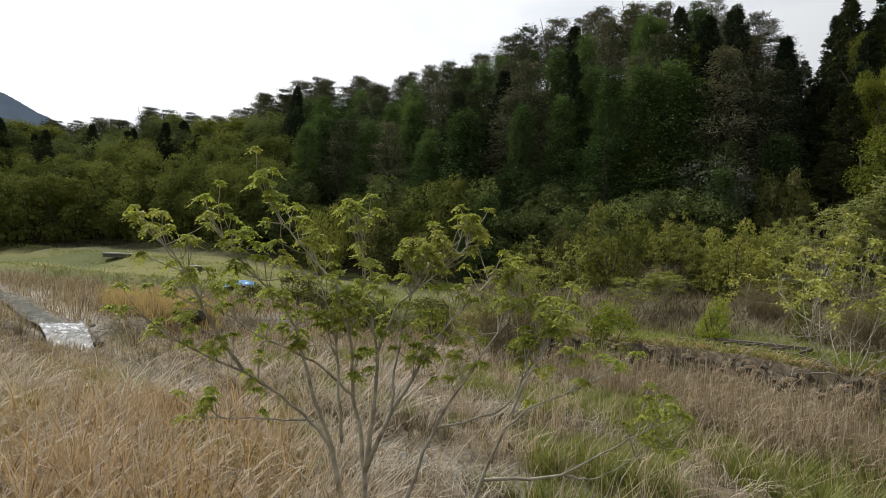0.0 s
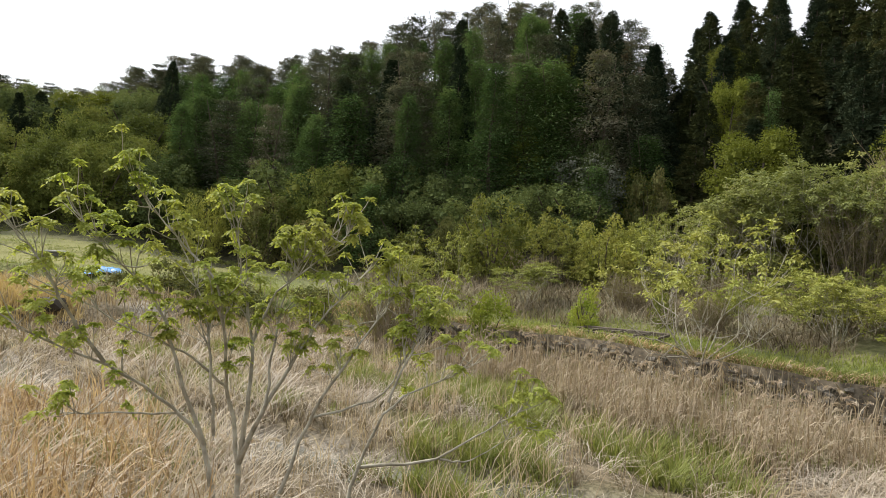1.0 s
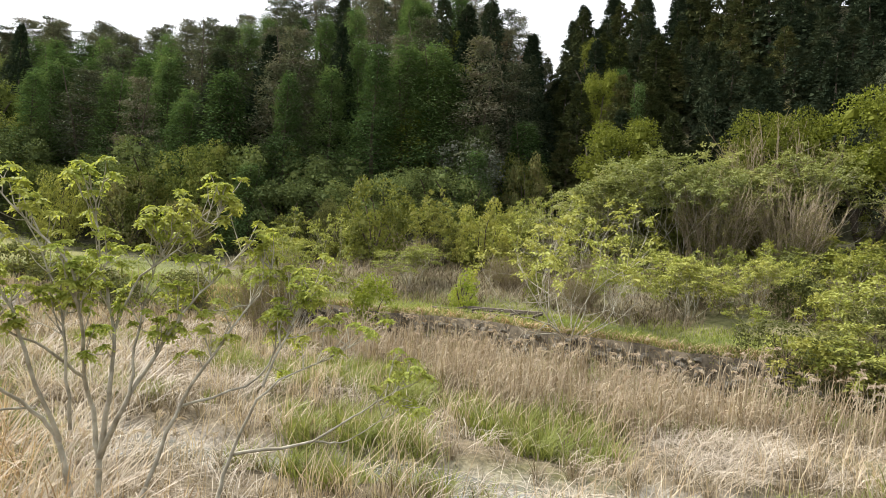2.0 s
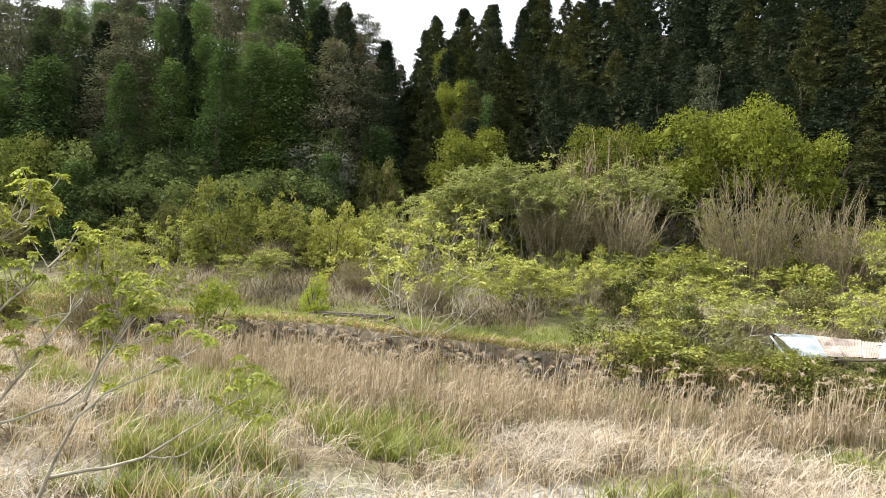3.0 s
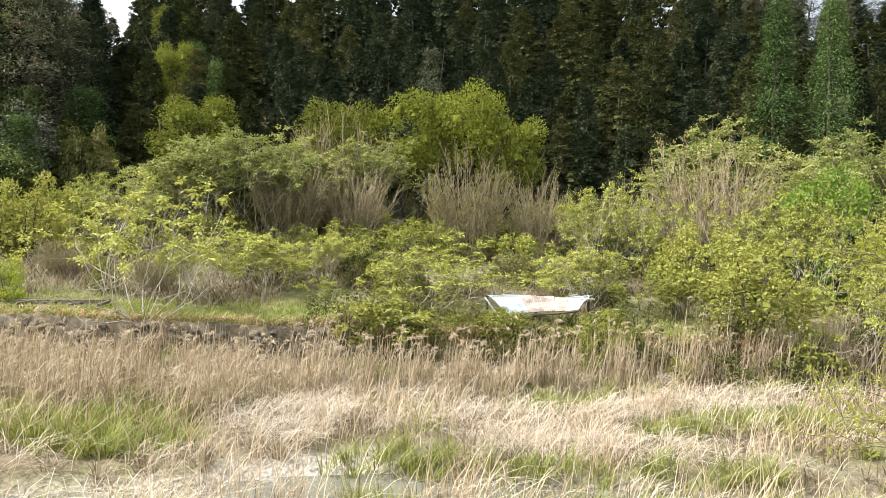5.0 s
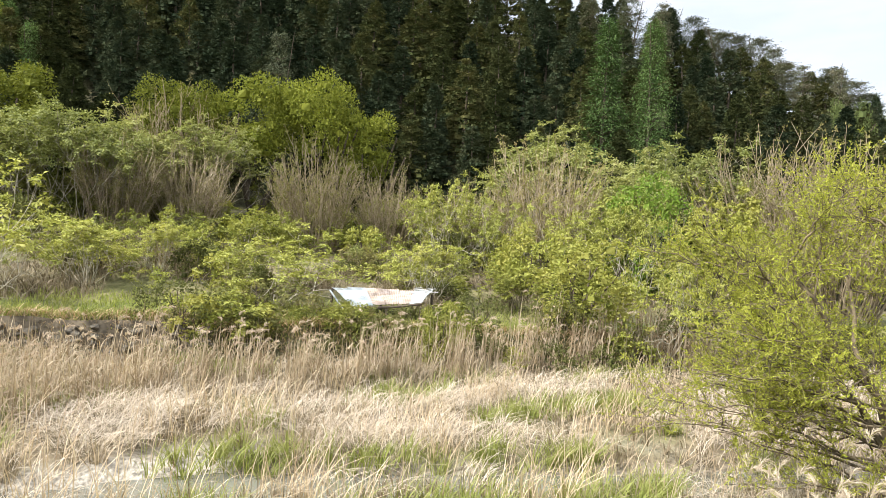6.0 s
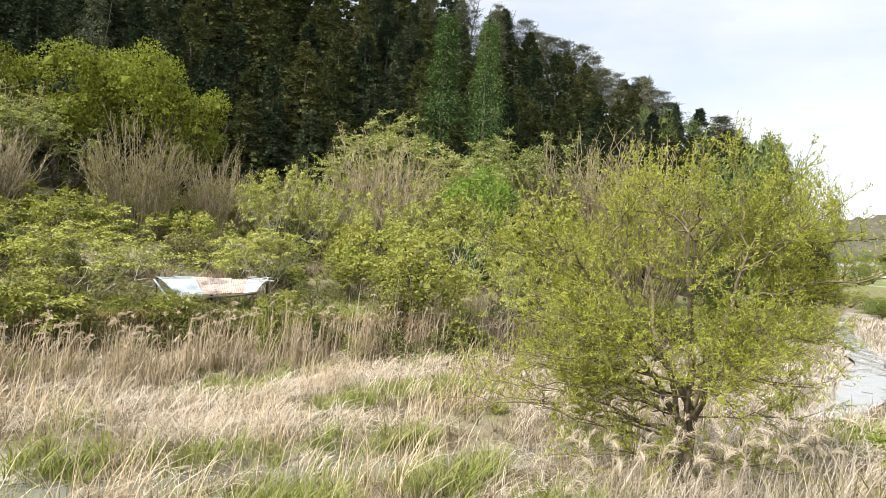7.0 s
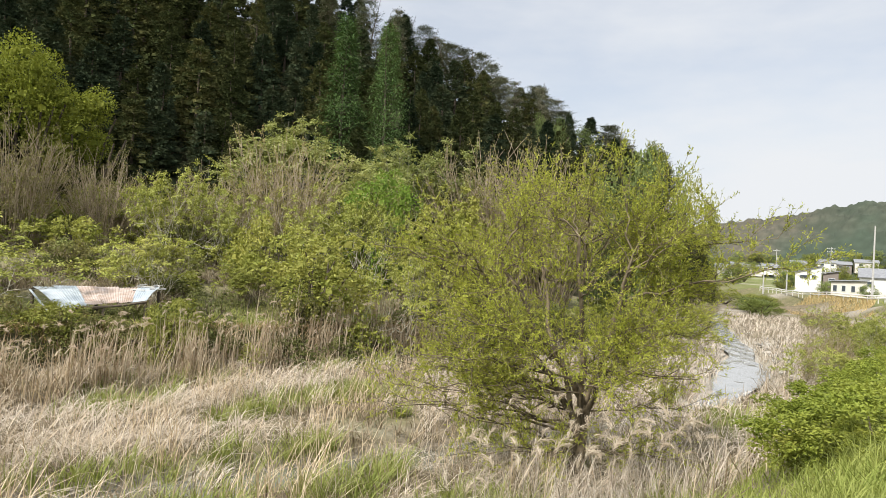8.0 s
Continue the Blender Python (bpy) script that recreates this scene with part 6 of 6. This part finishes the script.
house(129.3, -77.9, -121, 4.5, 6.0, 3.9, "shed", 1.3, M_WHITE, [(-0.8, 3.1, 1.2, 0.6), (1.0, 3.1, 0.7, 0.7)], "white two storey house with a single slope roof")
# the white house's side wall as its own block, its shade in the brown
house(127.4, -81.2, -121, 2.6, 6.0, 3.9, "shed", 0.5, M_BROWN, [(0.2, 2.6, 1.0, 0.9)], "dark brown block for the shaded side wall of the white house")
house(122.6, -81.2, -121, 3.6, 2.0, 1.5, "shed", 0.2, M_WHITE, [], "low white lean-to beside the shaded side of the white house")
house(104.6, -69.9, -123, 4.9, 5.0, 2.3, "shed", 0.3, M_CREAM, [(-1.9, 1.3, 0.5, 0.9), (-0.7, 1.3, 0.5, 0.9), (0.6, 1.3, 0.5, 0.9), (1.8, 1.3, 0.5, 0.9)], "long low cream house with a thin flat roof")
house(116.0, -83.2, -123, 6.2, 6.0, 3.6, "gable", 1.5, M_WHITE, [(-1.6, 2.4, 1.0, 0.8), (1.6, 2.4, 1.0, 0.8)], "white house with a broad grey tiled roof")
house(118.0, -90.5, -124, 6.0, 6.0, 3.2, "gable", 1.4, M_CREAM, [(-1.0, 2.0, 1.2, 0.8)], "cream house with a dark tiled roof behind")
house(106.5, -81.5, -125, 5.0, 5.0, 2.2, "shed", 0.4, M_WHITE, [(-1.2, 1.3, 0.9, 0.9), (1.0, 1.3, 0.9, 0.9)], "small white house by the road")


def slope_z(az, dist):
    """Height of the far hill's lower slope."""
    el = np.interp(az, np.linspace(104, 165, len(EAST)), EAST)
    return -4 + (420 * 1.15 * math.tan(radians(el)) + 4) * ((dist / 420 - 1) / 0.15) ** 0.8


def far_place(az, dist):
    return dist * math.sin(radians(az)), dist * math.cos(radians(az)), slope_z(az, dist)


for az, dist, w, h, mt, label in ((122.1, 427.1, 10, 6, M_WHITE, "far white two storey house on rising ground"), (123.2, 427.1, 7, 5, M_BROWN, "far brown house among garden trees"),
                                  (119.2, 425.5, 9, 4, M_CREAM, "small far house at the foot of the hill"), (118.2, 426.5, 8, 4, M_WHITE, "small far house at the foot of the hill"),
                                  (117.0, 425.5, 10, 4, M_CREAM, "small far house at the foot of the hill"), (116.0, 427.1, 8, 4, M_BROWN, "small far house at the foot of the hill"),
                                  (114.9, 425.5, 9, 4, M_WHITE, "small far house at the foot of the hill"), (124.6, 428.2, 11, 5, M_CREAM, "small far house at the foot of the hill"),
                                  (120.2, 428.7, 8, 4, M_WHITE, "small far house at the foot of the hill")):
    hx, hy, hz = far_place(az, dist)
    house(hx, hy, -az + 8, w, 7.0, h + 1.0, "gable", 1.6, mt, [(-w / 4, h - 0.4, 1.8, 1.0), (w / 4, h - 0.4, 1.4, 1.0)], label, 0.5, hz - 1.0)


def pole(x, y, height, arms, label):
    z = ground_z(x, y) - 0.2
    thing = tagged(new("utility_pole"), label, "utility pole", "poles along the road")
    part_of("shaft", mesh_of("shaft", *tube([(0, 0, 0), (0, 0, height)], [0.15, 0.09], 10), mats=[M_POLE]), thing)
    for k in range(arms):
        part("cross_arm", box(bmesh.new(), (1.8, 0.09, 0.09), Matrix.Translation((0, -0.15, height - 0.5 - 0.8 * k))), M_METAL, thing)
        for i in (-0.8, -0.3, 0.3, 0.8):
            part_of("insulator", mesh_of("insulator", *tube([(i, -0.15, height - 0.45 - 0.8 * k), (i, -0.15, height - 0.25 - 0.8 * k)], [0.05, 0.04], 6), mats=[M_WHITE]), thing)
    if arms:
        part_of("transformer", mesh_of("transformer", *tube([(0.3, 0, height - 3.2), (0.3, 0, height - 2.3)], [0.22, 0.22], 8), mats=[M_METAL]), thing)
    thing.matrix_basis = pose(x, y, z, 0, 0, -121)


pole(86.1, -60.9, 10.2, 0, "tall thin concrete utility pole by the road")
pole(162.0, -103.0, 11.2, 2, "far utility pole with two cross arms")
pole(122.1, -69.5, 4.2, 0, "short pale post beside the road")
pole(124.0, -66.0, 4.4, 0, "short pale post near the field")
pole(182.0, -100.0, 10.5, 1, "far utility pole beside the fields")


def guard_rail():
    """A white rail on posts along the edge of the village road."""
    line = np.array([(128.0, -67.5), (117.0, -64.8), (103.5, -61.7), (95, -60.3), (87.7, -58.7), (77.2, -56.3), (66, -52.5)])
    thing = tagged(new("guard_rail"), "white guard rail along the village road", "guard rail")
    pts = along(line, 3.0)
    top = [(x, y, max(0.35, ground_z(x, y)) + 0.75) for x, y, _, _ in pts]
    for h in (0.0, -0.32):
        part_of("rail", mesh_of("rail", *tube([(a, b, c + h) for a, b, c in top], [0.07] * len(top), 6), mats=[M_WHITE]), thing)
    for a, b, c in top:
        part("post", box(bmesh.new(), (0.09, 0.09, 0.95 + c - 0.75 - ground_z(a, b)), Matrix.Translation((a, b, (c + ground_z(a, b) - 0.2) / 2))), M_WHITE, thing)


guard_rail()

# trees and shrubs downstream
for i, (x, y, h, w) in enumerate([(190, -110, 8, 7), (186, -121, 7, 8), (165, -101, 7, 6), (140, -79, 4, 5), (205, -80, 7, 10), (172, -120, 8, 7), (210, -120, 9, 10), (208, -104, 8, 9), (178, -86, 5, 8),
                                  (118, -74.5, 2.6, 4.0), (131, -74, 2.2, 4.0), (122, -77.5, 2.0, 3.0), (97, -68, 2.4, 3.2), (110, -58, 2.6, 7), (100, -52, 2.6, 7), (92, -48, 2.4, 6), (118, -56, 3, 8), (84, -45, 2.2, 6)]):
    put_sized(BROADS[(0, 1, 3)[i % 3]], x, y, h, w, i * 77)
for i in range(46):
    az, dist = 112 + 16 * (i * 0.618 % 1), 422 + 14 * (i * 0.414 % 1)
    x, y, z = far_place(az, dist)
    h, w = SIZES[BROADS[0].name] if BROADS[0].name in SIZES else size_of(BROADS[0])
    put(BROADS[(0, 3, 0, 1)[i % 4]], x, y, rng.uniform(4, 8) / h, rng.uniform(6, 11) / w, i * 50, z, 0.6)
for i, (x, y, h, w) in enumerate([(24.5, -15.4, 2.6, 2.4), (26.2, -17.2, 3.2, 2.8), (28.5, -19.4, 3.0, 3.0), (22.6, -15.6, 1.8, 2.0), (25.6, -19.0, 3.0, 2.4), (33, -22.6, 2.6, 3.4), (42, -29, 2.6, 4),
                                  (22, -16.4, 2.2, 2.0), (51, -33, 3, 5), (60, -38, 3, 5), (47, -21, 2.4, 4), (37, -15.6, 2.0, 3), (56, -24.5, 2.6, 4), (66, -29, 2.6, 5), (30, -22.0, 2.8, 2.6)]):
    put_sized((SUMACS[0], TWIGS[1], GREENS[2], SUMACS[2])[i % 4], x, y, h, w, i * 61)


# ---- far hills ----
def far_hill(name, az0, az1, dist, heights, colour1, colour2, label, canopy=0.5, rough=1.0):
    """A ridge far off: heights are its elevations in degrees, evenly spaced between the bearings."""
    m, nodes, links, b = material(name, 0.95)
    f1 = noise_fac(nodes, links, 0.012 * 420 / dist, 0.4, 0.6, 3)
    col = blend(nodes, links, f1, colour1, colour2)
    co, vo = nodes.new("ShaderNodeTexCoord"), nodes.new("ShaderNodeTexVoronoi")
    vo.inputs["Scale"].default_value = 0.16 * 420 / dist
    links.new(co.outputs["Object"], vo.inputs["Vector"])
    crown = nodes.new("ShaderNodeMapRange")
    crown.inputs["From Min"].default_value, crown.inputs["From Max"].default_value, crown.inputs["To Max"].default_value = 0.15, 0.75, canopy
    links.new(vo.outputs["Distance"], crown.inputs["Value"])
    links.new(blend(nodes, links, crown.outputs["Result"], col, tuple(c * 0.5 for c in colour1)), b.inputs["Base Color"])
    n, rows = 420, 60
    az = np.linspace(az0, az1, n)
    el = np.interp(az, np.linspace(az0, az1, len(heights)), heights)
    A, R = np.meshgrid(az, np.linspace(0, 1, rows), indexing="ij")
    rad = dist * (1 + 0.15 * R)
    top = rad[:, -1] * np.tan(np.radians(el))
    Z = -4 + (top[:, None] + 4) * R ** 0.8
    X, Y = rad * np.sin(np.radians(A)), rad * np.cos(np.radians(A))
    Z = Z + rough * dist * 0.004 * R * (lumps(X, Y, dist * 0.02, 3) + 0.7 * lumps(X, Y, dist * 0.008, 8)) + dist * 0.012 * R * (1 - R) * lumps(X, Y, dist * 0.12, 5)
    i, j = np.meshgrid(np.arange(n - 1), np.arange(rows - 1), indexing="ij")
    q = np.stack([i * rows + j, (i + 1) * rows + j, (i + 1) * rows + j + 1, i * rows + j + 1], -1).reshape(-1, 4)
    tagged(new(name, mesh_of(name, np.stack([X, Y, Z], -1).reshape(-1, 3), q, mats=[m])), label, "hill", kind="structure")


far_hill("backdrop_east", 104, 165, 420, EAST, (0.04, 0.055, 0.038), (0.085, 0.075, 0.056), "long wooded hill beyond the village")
# the blue of distance haze is mixed into this mountain's colours
far_hill("backdrop_west", -95, -27, 1300, [9, 12, 13, 14, 15, 15.8, 14.6, 11.3, 7.5], (0.17, 0.22, 0.29), (0.20, 0.25, 0.31), "distant mountain up the valley, coloured blue for haze", 0.12, 0.25)

for ob in list(STORE):
    for c in list(ob.children):
        bpy.data.objects.remove(c)
    bpy.data.objects.remove(ob)
